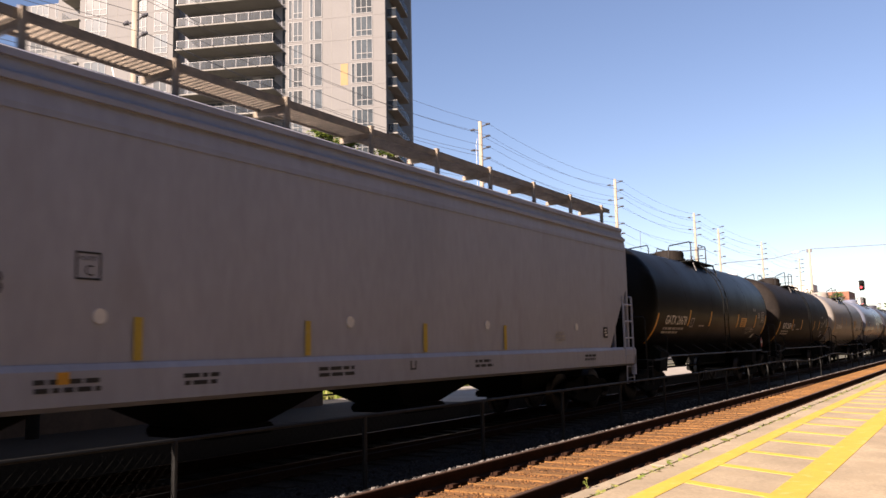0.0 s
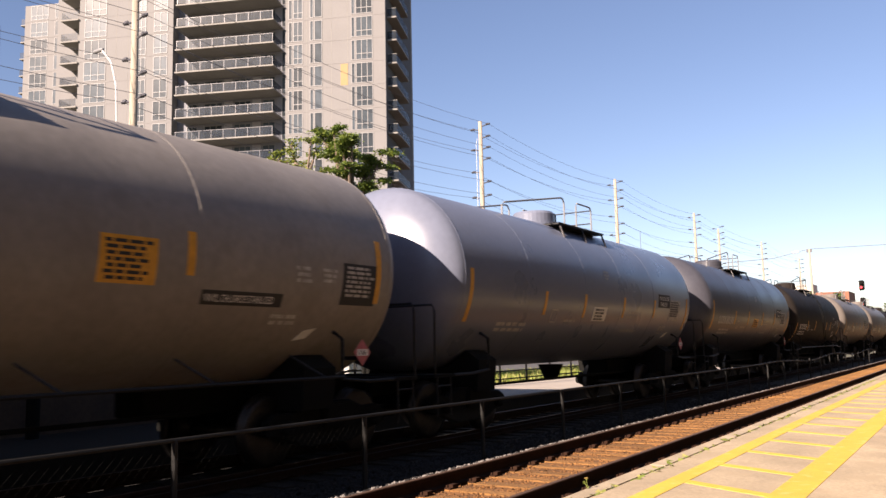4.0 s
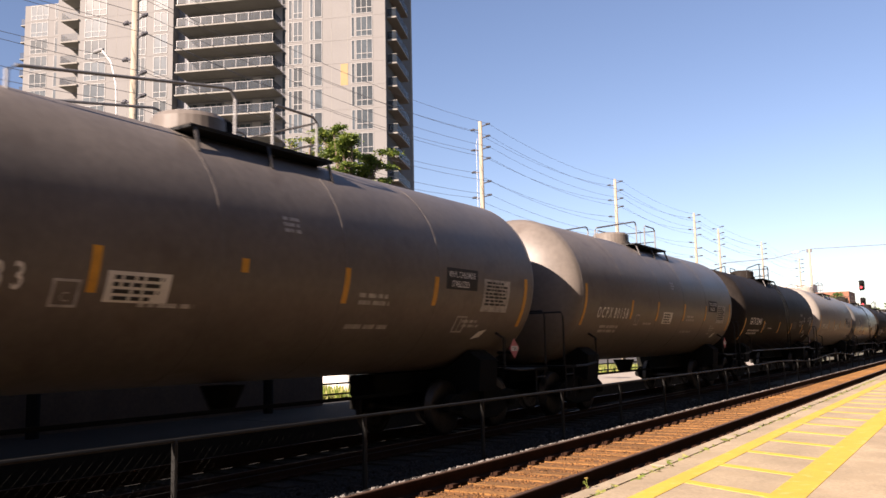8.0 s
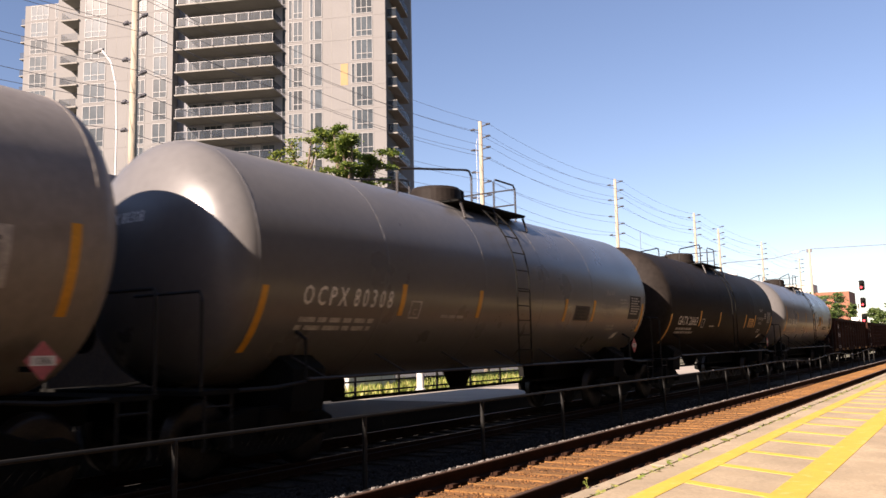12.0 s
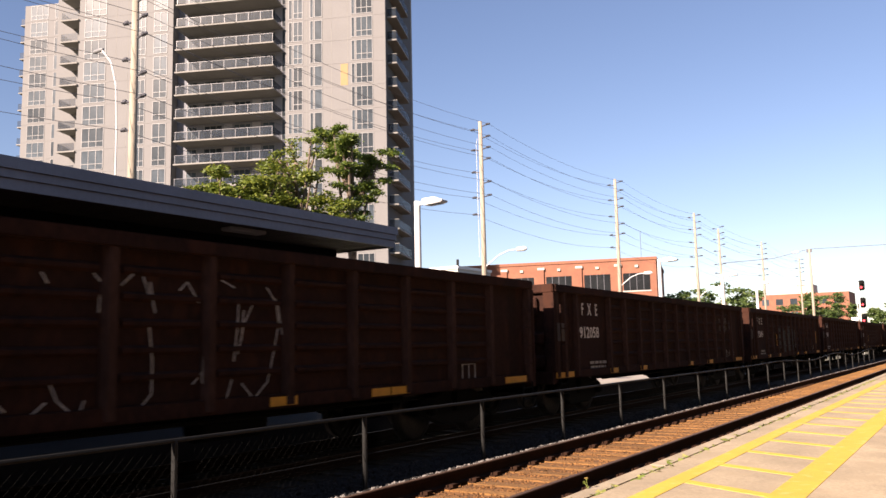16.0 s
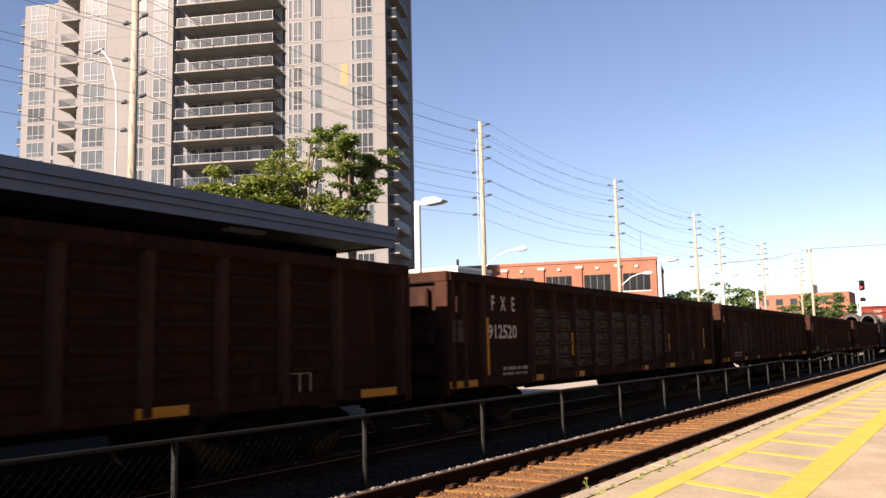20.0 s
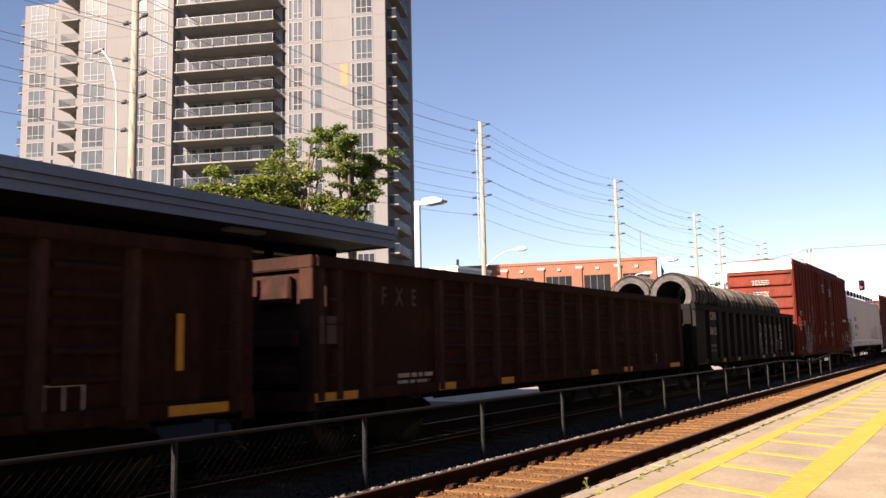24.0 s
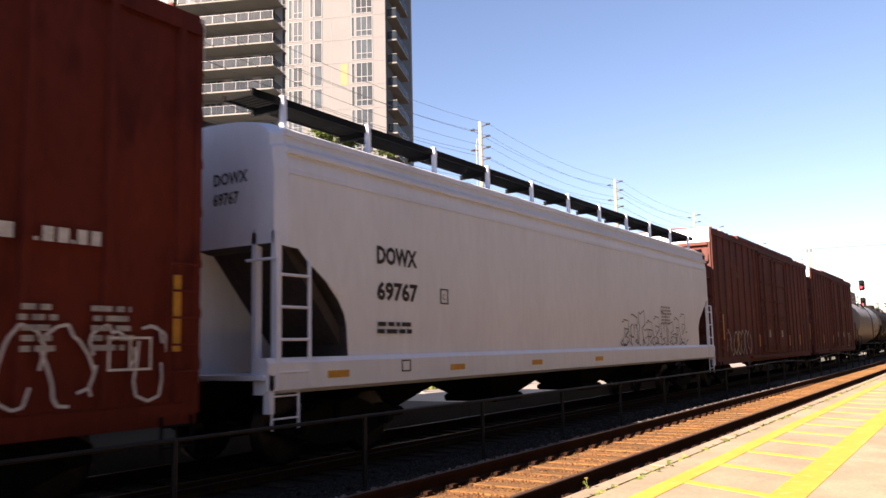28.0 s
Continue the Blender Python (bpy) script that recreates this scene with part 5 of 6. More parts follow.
    if not old:
        for z, rows, w in ((4.30, 3, 0.85), (3.76, 3, 0.8)):
            rn2 = random.Random(int(z * 10))
            for r in range(rows):
                a = -0.35 + rn2.random() * 0.1
                while a < w - 0.4:
                    q = min(0.16, w - 0.4 - a) * (0.4 + 0.6 * rn2.random())
                    part("print_bar", boxed(a, a + q, -h - 0.140, -h - 0.134, z - r * 0.085 - 0.035, z - r * 0.085), M["dim_paint"], c)
                    a += q + 0.035
    for y, z0, z1 in ((-h + 0.80, 1.54, 2.38), (-h + 2.68, 1.30, 1.76), (-h + 5.97, 1.27, 1.73), (-h + 11.79, 1.26, 1.71), (h - 3.2, 1.26, 1.71), (h - 0.35, 1.5, 2.3)):
        patch(c, "reflector_tape", y, y + 0.10, z0, z1, M["amber"], x=W + 0.058, label="yellow reflective tape")
    part("centre_beam", boxed(-0.3, 0.3, -h + 1, h - 1, 0.62, 0.95), M["under"], c)
    trucks(c, h - 2.1)
    couplers(c, h, 0.5)
    return c, h


W_ = 1.508
box_c, bh = boxcar(365.85, 383.45, M["box_red"], 1, "dark red boxcar with plug doors and white-topped end")
for t_, y, z, w in (("WC", 0.92, 2.62, 0.54), ("22", 0.99, 2.16, 0.36), ("351", 1.75, 2.16, 0.54)):
    span = max(v.x for v in letters(t_, 0.33, M["white_paint"], 0.006)[0])
    lettering(box_c, t_, 0.33, y - bh, z, M["white_paint"], "reporting_mark", x=W_, wide=w / span, bold=0.006)
for t_, x0, z_, size, ink_, w in (("WC 22351", 0.66, 4.99, 0.15, "black_paint", 0.80), ("EXCESS HEIGHT CAR", -1.42, 5.02, 0.12, "box_red", 1.38)):
    vs, fs = letters(t_, size, M[ink_], 0.002)
    span = max(v.x for v in vs)
    me = bpy.data.meshes.new("end_mark")
    me.from_pydata([(x0 + v.x * w / span, -bh - 0.074, z_ + v.y) for v in vs], [], fs)
    me.materials.append(M[ink_])
    part("end_mark", me, None, box_c)
for txt, y, z in (("CLOSE THIS DOOR", 7.3, 4.32), ("BEFORE CLOSING", 7.34, 4.16), ("MAIN DOOR", 7.5, 4.0), ("CLOSE AND LOCK", 9.72, 4.20), ("BOTH DOORS BEFORE", 9.58, 4.04), ("MOVING CAR", 9.88, 3.88)):
    lettering(box_c, txt, 0.155, y - bh, z, M["white_paint"], "door_notice", x=W_ + 0.045, wide=0.72, bold=0.002)
for y, z, w, n in ((0.85, 1.18, 0.6, 2), (1.7, 1.18, 0.5, 2), (16.3, 1.95, 0.5, 5), (15.6, 1.95, 0.4, 5), (9.4, 3.2, 0.3, 3), (10.6, 2.55, 0.6, 3), (9.6, 1.35, 0.5, 2)):
    bars(box_c, y - bh, z, w, n, 0.055, M["dim_paint"], x=W_ + (0.04 if 6.8 < y < 11.2 else 0), seed=int(y * 9))
for a, w in ((15.02, 0.15), (15.20, 0.15), (15.38, 0.15), (15.72, 0.04), (15.80, 0.11), (15.95, 0.11), (16.09, 0.03), (16.15, 0.10), (16.29, 0.10)):
    patch(box_c, "wordmark_bar", a - bh, a + w - bh, 2.52, 2.66 if w > 0.05 else 2.555, M["white_paint"], x=W_, lift=0.004)
for q in ((16.5, 17.0, 1.32, 1.345), (16.5, 17.0, 1.63, 1.655), (16.5, 16.525, 1.345, 1.63), (16.975, 17.0, 1.345, 1.63), (16.74, 16.76, 1.345, 1.63)):
    patch(box_c, "data_frame", q[0] - bh, q[1] - bh, q[2], q[3], M["white_paint"], x=W_, lift=0.004)


def blob(c, name, cy, cz, ry, rz, tilt, mat, x, seed=0, ring=0.0):
    """A rounded patch of spray paint, or with ring an outline of that width."""
    rn = random.Random(seed)
    wob = [1 + rn.uniform(-0.10, 0.10) for _ in range(6)]
    b = bmesh.new()
    n, ca, sa = 26, math.cos(tilt), math.sin(tilt)
    rows = []
    for k in ((1.0, 0.0) if not ring else (1.0, 1.0 - ring)):
        row = []
        for i in range(n):
            a = 2 * math.pi * i / n
            f = k * (wob[int(6 * i / n)] if not ring else 1.0)
            p, q = abs(math.cos(a)) ** 0.75 * math.copysign(1, math.cos(a)) * ry * f, abs(math.sin(a)) ** 0.75 * math.copysign(1, math.sin(a)) * rz * f
            row.append(b.verts.new((x, cy + p * ca - q * sa, cz + p * sa + q * ca)))
            if k == 0.0:
                break
        rows.append(row)
    for i in range(n):
        j = (i + 1) % n
        if ring:
            b.faces.new((rows[0][i], rows[0][j], rows[1][j], rows[1][i]))
        else:
            b.faces.new((rows[0][i], rows[0][j], rows[1][0]))
    bmesh.ops.recalc_face_normals(b, faces=b.faces[:])
    return part(name, b, mat, c)


for k, (cy, cz, ry, rz, tl) in enumerate(((2.12, 1.72, 0.14, 0.36, 0.1), (2.42, 1.62, 0.17, 0.24, -0.3), (2.76, 1.80, 0.20, 0.34, -0.2), (3.06, 1.50, 0.19, 0.30, 0.15), (3.38, 1.62, 0.16, 0.13, 0.2), (3.66, 1.52, 0.13, 0.36, -0.25), (3.56, 1.92, 0.11, 0.13, 0.0),
        (2.16, 1.12, 0.12, 0.26, 0.0), (2.44, 1.08, 0.13, 0.27, 0.1), (2.74, 1.06, 0.15, 0.27, -0.1), (3.06, 1.12, 0.17, 0.26, 0.2), (3.40, 1.14, 0.11, 0.32, -0.35))):
    blob(box_c, "graffiti_outline", cy - bh, cz, ry + 0.032, rz + 0.032, tl, M["black_paint"], W_ + 0.002 + 0.0006 * k, k)
    blob(box_c, "graffiti_letter", cy - bh, cz, ry, rz, tl, M["chalky"], W_ + 0.010 + 0.0006 * k, k)
    if k not in (4, 9):
        blob(box_c, "graffiti_hole", cy - bh + 0.03, cz + (0.06 if k % 2 else -0.05), ry * 0.34, rz * (0.26 if k % 3 else 0.45), tl, M["black_paint"], W_ + 0.018 + 0.0006 * k, k + 50)
blob(box_c, "graffiti_letter", 3.84 - bh, 2.10, 0.15, 0.12, 0.1, M["graffiti_green"], W_ + 0.012, 70)
for k in range(8):
    for line in GLYPHS[(k * 3) % 4]:
        stroke(box_c, W_ + 0.030, [(2.05 + 0.40 * (k % 4) - bh + 0.34 * p, (0.92 if k > 3 else 1.42) + 0.50 * q) for p, q in line], M["black_paint"], 0.012)
blob(box_c, "round_mark", 3.56 - bh, 2.52, 0.155, 0.17, 0.0, M["white_paint"], W_, 0, 0.09)
lettering(box_c, "PLATE", 0.075, 3.46 - bh, 2.49, M["dim_paint"], "plate_word", x=W_, wide=0.85)
lettering(box_c, "F", 0.12, 3.53 - bh, 2.38, M["white_paint"], "plate_letter", x=W_, bold=0.003)
bars(box_c, 3.46 - bh, 2.61, 0.2, 1, 0.03, M["dim_paint"], x=W_, seed=3)
blob(box_c, "chalk_oval", 4.43 - bh, 2.85, 0.26, 0.31, 0.1, M["dim_paint"], W_, 0, 0.06)
scrawl(box_c, W_ + 0.002, 4.26 - bh, 4.66 - bh, 2.70, 3.05, M["dim_paint"], 8, 3, 0.008)
lettering(box_c, "Silly", 0.30, 4.20 - bh, 2.24, M["dim_paint"], "chalk_word", x=W_, wide=0.80)
lettering(box_c, "2/13", 0.17, 4.66 - bh, 2.40, M["dim_paint"], "chalk_date", x=W_, wide=0.80)
bars(box_c, 4.15 - bh, 1.72, 0.6, 3, 0.08, M["graffiti_dark"], x=W_, seed=8)
scrawl(box_c, W_ + 0.004, 14.03 - bh, 17.2 - bh, 0.98, 1.80, M["graffiti"], 15, 7, 0.016)
for k, (cy, cz) in enumerate(((7.05, 1.9), (7.5, 1.88), (7.95, 1.95), (10.1, 1.9), (9.7, 2.1), (8.05, 2.4), (10.2, 2.3))):
    blob(box_c, "worn_paint", cy - bh, cz, 0.08 + 0.03 * (k % 3), 0.14, 0.2 * k, M["dim_paint"], W_ + 0.045, k + 90)
# outlined letters on the plates of the black gondola
for k, glyph in enumerate(GLYPHS):
    y, x = 2.79 + 0.94 * (6 + k) - wh, 1.30 + 0.19 + 0.004
    blob(wire_car, "graffiti_fill", y, 1.85, 0.17, 0.22, 0.1, M["dark_teal"], x, 120 + k)
    blob(wire_car, "graffiti_fill", y + 0.02, 1.30, 0.15, 0.25, -0.1, M["dark_teal"], x + 0.001, 160 + k)
    for line in glyph:
        stroke(wire_car, x + 0.003, [(y - 0.20 + 0.40 * a, 0.98 + 1.15 * b_) for a, b_ in line], M["graffiti"], 0.012)
c, h = boxcar(404.2, 421.6, M["box_old"], 2, "weathered red boxcar with peeling pale patches", 5.22, True)
scrawl(c, W_, 1.2 - h, 4.6 - h, 1.0, 1.9, M["dim_paint"], 22, 7, 0.03)
c, h = boxcar(422.7, 438.4, M["box_old"], 3, "weathered red boxcar with worn lower side", 5.22, True)
scrawl(c, W_, 9.2 - h, 13.6 - h, 1.0, 1.9, M["dim_paint"], 24, 7, 0.03)
# ---- beyond the train: the far platform, its canopy, fence and lamps ----
far_platform = thing("platform_far", (0, 0, 0), "sunlit far station platform of pale concrete", "platform", kind="structure")
for i in range(-2, 12):
    # slabs under the canopy, and the edge below, have their shade in the colour
    part("paving_slab", boxed(-15.6, -11.25, i * 6.0, i * 6.0 + 5.985, -0.6, 0.10, 0.006), M["far_slab"] if i > 2 else M["shade_dark_slab"], far_platform)
part("platform_edge", boxed(-11.24, -11.0, -12, 18, -0.6, 0.09), M["shade_dark_slab"], far_platform)
part("platform_edge", boxed(-11.24, -11.0, 18.01, 72, -0.6, 0.09), M["shade_dark_slab"], far_platform)

canopy = thing("platform_canopy", (0, 0, 0), "grey metal canopy roof over the far platform", "canopy")
CX, CY = -11.8, 16.0
# the roof is run on far out of view to shade the platform
part("roof", boxed(-15.6, CX - 0.06, -46, CY - 0.05, 4.20, 4.38), M["fascia"], canopy)
for k, (z0, z1, o) in enumerate(((3.93, 4.10, 0.0), (4.105, 4.235, 0.03), (4.24, 4.42, 0.06))):
    part("fascia_board", boxed(CX - 0.05, CX + o, -46, CY + o, z0, z1), M["fascia"], canopy)
    part("fascia_board", boxed(-15.6, CX - 0.055, CY - 0.06, CY + o, z0, z1), M["fascia"], canopy)
for i in range(46):
    y = -7.9 + i * 0.52
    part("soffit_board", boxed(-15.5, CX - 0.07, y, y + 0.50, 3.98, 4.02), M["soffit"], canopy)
part("soffit_frame", boxed(-13.7, -13.4, -46, CY - 0.3, 3.78, 3.97), M["under"], canopy)
part("soffit_lamp", boxed(-12.6, -12.3, 11.2, 12.2, 3.90, 3.975, 0.02), M["lamp_white"], canopy)
# added dark wall that blackens the space under the canopy
part("back_wall", boxed(-14.2, -14.05, -46, 15.9, 0.1, 3.78), M["soffit"], canopy, "added dark wall that deepens the shade under the canopy")
for y in (-3.0, 2.5, 8.0, 13.5):
    part("column", lathe([(0.1, 0.11), (3.8, 0.11)], "z", 20, at=(-13.55, y, 0)), M["under"], canopy)

yard_fence = thing("platform_fence", (-15.7, 0, 0), "black metal rail fence behind the far platform", "fence")
for i in range(24):
    part("post", boxed(-0.03, 0.03, 6 + i * 2.2 - 0.03, 6 + i * 2.2 + 0.03, 0.0, 1.25), M["under"], yard_fence)
for z in (0.22, 0.52, 0.85, 1.2):
    part("rail", boxed(-0.02, 0.02, 6, 56.6, z - 0.025, z + 0.025), M["under"], yard_fence)
part("mesh_panel", boxed(-0.006, -0.003, 6, 12, 0.22, 1.2), M["under"], yard_fence)


def grass_strip(name, label, x0, x1, y0, y1, z, count, high, mat, seed):
    rn = random.Random(seed)
    verts, faces = [], []
    for _ in range(count):
        px, py, a, hh = rn.uniform(x0, x1), rn.uniform(y0, y1), rn.uniform(0, 6.28), high * rn.uniform(0.5, 1.3)
        dx, dy = 0.05 * math.cos(a), 0.05 * math.sin(a)
        n_ = len(verts)
        verts.extend(((px - dx, py - dy, z), (px + dx, py + dy, z), (px + rn.uniform(-0.12, 0.12), py + rn.uniform(-0.12, 0.12), z + hh)))
        faces.append((n_, n_ + 1, n_ + 2))
    me = bpy.data.meshes.new(name)
    me.from_pydata(verts, [], faces)
    me.materials.append(mat)
    return tagged(new(name, me), label, "grass", kind="stuff")


tagged(part("lawn", prism([(-23, -0.7), (-23, -0.02), (-15.75, 0.03), (-15.65, -0.7)], 1, -10, 90), M["soil"]), "strip of grassy earth behind the platform", "lawn", kind="structure")
grass_strip("grass", "uncut sunlit grass behind the black fence", -20, -15.9, 8, 46, 0.0, 16000, 0.32, M["grass"], 3)
tagged(part("road", boxed(-33, -23.1, -40, 400, -0.5, -0.03), M["road"]), "grey asphalt road behind the station", "road", kind="structure")
tagged(part("kerb", boxed(-23.1, -22.9, -40, 400, -0.5, 0.10), M["coping"]), "concrete kerb beside the road", "kerb", kind="structure")


def platform_lamp(y, x=-15.0):
    l = thing("platform_lamp", (x, y, 0.1), "white single-arm lamp post on the far platform", "lamp post", "platform lamps")
    part("post", lathe([(0.0, 0.16), (0.1, 0.16), (0.12, 0.12), (6.0, 0.105), (6.12, 0.11)], "z", 16), M["lamp_white"], l)
    part("arm", boxed(-0.06, 0.30, -0.05, 0.05, 5.98, 6.10, 0.01), M["lamp_white"], l)
    hd = prism([(0.25, 5.97), (0.45, 5.93), (1.05, 5.98), (1.08, 6.04), (0.75, 6.17), (0.3, 6.16)], 1, -0.19, 0.19)
    bmesh.ops.bevel(hd, geom=hd.edges[:], offset=0.02, segments=2, affect="EDGES")
    part("lamp_head", hd, M["lamp_white"], l)
    part("lens", boxed(0.45, 0.95, -0.14, 0.14, 5.935, 5.955), M["rail_glass"], l)
    return l


for y in (21.6, 45.6, 69.8):
    platform_lamp(y)
platform_lamp(59.2)


cab = thing("utility_cabinet", (-18.5, 22.85, -0.02), "white steel utility cabinet on the grass", "cabinet")
part("body", boxed(-0.6, 0.6, -1.35, 1.35, 0.0, 1.5, 0.02), M["lamp_white"], cab)
part("roof", boxed(-0.66, 0.66, -1.41, 1.41, 1.5, 1.57, 0.015), M["lamp_white"], cab)
for k in (-0.9, 0.0, 0.9):
    d = part("door", boxed(0.6, 0.625, k - 0.42, k + 0.42, 0.12, 1.42, 0.008), M["lamp_white"], cab)
    part("handle", boxed(0.625, 0.66, k + 0.30, k + 0.34, 0.6, 0.8), M["under"], d)

# ---- utility poles and wires ----
POLE_X = -25.0
RIGHT, LEFT = (15.25, 14.5, 13.8, 13.1, 11.65, 10.8), (15.05, 13.75, 12.35, 10.75, 9.7)


def utility_pole(x, y, high, lamp=False, arms=True):
    p = thing("utility_pole", (x, y, -0.1), "tall weathered wooden utility pole with side insulators", "utility pole", "utility poles")
    part("pole", tube([(0, 0, -0.4), (0.02, 0, high * 0.5), (0, 0, high)], sides=14, taper=[0.19, 0.155, 0.115]), M["wood_pole"], p, smooth=True)
    if arms:
        for s, hs in ((1, RIGHT), (-1, LEFT)):
            for z in hs:
                a = part("bracket", tube([(s * 0.12, 0, z - 0.08), (s * 0.45, 0, z - 0.02)], 0.035, 6), M["insul"], p)
                part("insulator", lathe([(0.40, 0.05), (0.45, 0.085), (0.50, 0.05), (0.55, 0.085), (0.60, 0.05), (0.65, 0.07), (0.70, 0.03)] if s > 0 else [(-0.70, 0.03), (-0.65, 0.07), (-0.60, 0.05), (-0.55, 0.085), (-0.50, 0.05), (-0.45, 0.085), (-0.40, 0.05)], "x", 10, at=(0, 0, z)), M["insul"], a)
        if 42 < y < 44:
            part("conduit", tube([(-0.24, -0.1, 7.0), (-0.26, -0.1, 14.0), (-0.2, -0.1, 14.4)], 0.014, 6), M["lamp_white"], p)
    if lamp:
        part("lamp_arm", tube([(0.1, 0, 6.4), (0.9, 0.3, 7.1), (1.5, 0.5, 7.35), (2.0, 0.6, 7.38)], 0.04, 8), M["lamp_white"], p)
        part("lamp_head", lathe([(1.9, 0.05), (2.0, 0.13), (2.5, 0.15), (2.65, 0.05)], "x", 12, at=(0, 0.6, 7.38)), M["lamp_white"], p)
    return p


POLES = (-5.0, 18.1, 43.0, 65.5, 88.5, 121.2, 150.0)
for i, y in enumerate(POLES):
    utility_pole(POLE_X, y, 15.5, lamp=i in (2, 3, 4))
utility_pole(POLE_X - 0.3, 99.4, 15.0, arms=True)
wires = thing("overhead_wires", (0, 0, 0), "thin black overhead wires strung between poles", "wires")
for a, b_ in zip(POLES, POLES[1:]):
    for s, hs in ((1, RIGHT), (-1, LEFT)):
        for z in hs:
            pts = []
            for k in range(11):
                f = k / 10
                pts.append((POLE_X + s * 0.6, a + (b_ - a) * f, z - 0.1 - 0.55 * 4 * f * (1 - f)))
            part("wire", tube(pts, 0.010, 4), M["wire"], wires)
corner = utility_pole(-16.0, 103.0, 12.1, arms=False)
part("pole_top", boxed(-0.3, 0.3, -0.08, 0.08, 11.7, 12.1, 0.02), M["insul"], corner)
part("lamp_head", lathe([(-1.9, 0.06), (-1.75, 0.14), (-1.25, 0.16), (-1.1, 0.05)], "x", 12, at=(0, 0, 11.85)), M["lamp_white"], corner)
for pts in ([(-16, 103, 12.0), (-8.1, 103, 11.85), (6, 103, 11.95), (20, 103, 12.3)], [(-16, 103, 12.0), (-20, 103, 11.2), (-25, 99.4, 10.75)]):
    part("cable", tube(pts, 0.035, 5), M["wire"], wires)
# street lamp in front of the tower
sl = thing("street_lamp", (-25.8, 18.0, 0), "curved white street lamp beside the road", "street lamp")
part("post", tube([(0, 0, 0), (0, 0, 9.5), (-0.1, 0, 11.3), (-0.45, 0, 12.3), (-1.0, 0, 12.85)], 0.032, 10), M["lamp_white"], sl)
part("lamp_head", lathe([(-1.55, 0.03), (-1.45, 0.07), (-1.1, 0.08), (-0.95, 0.04)], "x", 12, at=(0, 0, 12.9)), M["frame_grey"], sl)

# ---- signal mast ----
sg = thing("railway_signal", (-11.75, 111.7, 0), "white signal mast with three black heads showing red", "signal")
part("mast", lathe([(-0.6, 0.09), (8.4, 0.07)], "z", 12, at=(-0.35, 0, 0)), M["lamp_white"], sg)
for z in (7.95, 5.85, 3.9):
    hd = boxed(-0.34, 0.34, -0.12, 0.12, z - 0.62, z + 0.62, 0.1)
    hd = part("signal_head", hd, M["under"], sg, "black signal head")
    for k in (0.3, -0.25):
        part("hood", lathe([(-0.42, 0.17), (-0.12, 0.17), (-0.11, 0.1)], "y", 16, at=(0, 0, z + k)), M["under"], hd)
    part("lens", lathe([(-0.45, 0.11), (-0.43, 0.11)], "y", 16, at=(0, 0, z - 0.25)), M["signal_red"], hd, "lit red lens")
ladder(sg, -0.6, -0.2, 0.2, 0, 8.0, 20, M["lamp_white"], 0.03)
part("relay_box", boxed(-1.4, -0.7, -0.3, 0.3, 2.9, 4.1, 0.03), M["lamp_white"], sg)

# ---- tower block ----
TWR = Matrix.Translation((-56.2, 74.9, 0)) @ Matrix(((-0.916, 0.402, 0, 0), (-0.402, -0.916, 0, 0), (0, 0, 1, 0), (0, 0, 0, 1)))
tower = thing("apartment_tower", TWR, "beige precast apartment tower with stacked balconies", "building")
FLOOR, BASE, STOREYS = 2.85, 1.16, 20
TOP = BASE + FLOOR * STOREYS
walls = [part("wall", boxed(0.0, 12.4, -16, 0, -0.7, TOP), M["tower"], tower),
         part("wall", boxed(12.4, 27.0, -16, -1.4, -0.7, TOP), M["tower_grey"], tower, "grey recessed wall behind the balconies"),
         part("wall", boxed(27.0, 39.8, -16, 0, -0.7, TOP), M["tower"], tower),
         part("wall", boxed(39.8, 44.5, -16, -2.4, -0.7, TOP), M["tower"], tower),
         part("wall", boxed(44.5, 65.6, -38, -24, -0.7, TOP), M["tower"], tower)]
part("roof", boxed(-0.3, 44.5, -16.2, 0.3, TOP, TOP + 0.8), M["slab"], tower)
# thin dark sheet over the precast wall paints in this side's shade
part("side_wall", boxed(-0.02, 0.0, -15, -0.4, -0.7, TOP), M["plain_grey"], tower, "thin dark sheet with the side's shade in its colour")


def window_mesh(w, hgt, lights, low=True):
    """Frame bars round panes; the panes sit back in it."""
    t, d = 0.07, 0.05
    xs, zs, bars_x, bars_z = [0], [0], [], []
    for k in range(lights + 1):
        m_ = min(max(w * k / lights, t / 2), w - t / 2)
        bars_x.append((m_ - t / 2, m_ + t / 2))
    for m_ in (t / 2, hgt * 0.30, hgt - t / 2) if low else (t / 2, hgt - t / 2):
        bars_z.append((m_ - t / 2, m_ + t / 2))
    xs = sorted({round(q, 4) for b_ in bars_x for q in b_})
    zs = sorted({round(q, 4) for b_ in bars_z for q in b_})
    f = bmesh.new()
    grid = {(x, z): f.verts.new((x, -0.02, z)) for x in xs for z in zs}
    for x0, x1 in zip(xs, xs[1:]):
        for z0, z1 in zip(zs, zs[1:]):
            cx, cz = (x0 + x1) / 2, (z0 + z1) / 2
            if any(a < cx < b_ for a, b_ in bars_x) or any(a < cz < b_ for a, b_ in bars_z):
                f.faces.new((grid[x0, z0], grid[x0, z1], grid[x1, z1], grid[x1, z0]))
    out = bmesh.ops.extrude_face_region(f, geom=f.faces[:])
    for v in out["geom"]:
        if isinstance(v, bmesh.types.BMVert):
            v.co.y = d
    bmesh.ops.recalc_face_normals(f, faces=f.faces[:])
    g = bmesh.new()
    box(g, t, w - t, -0.015, 0.012, t, hgt - t)
    return mesh_of(f, M["frame_grey"]), mesh_of(g, M["glass_dark"])


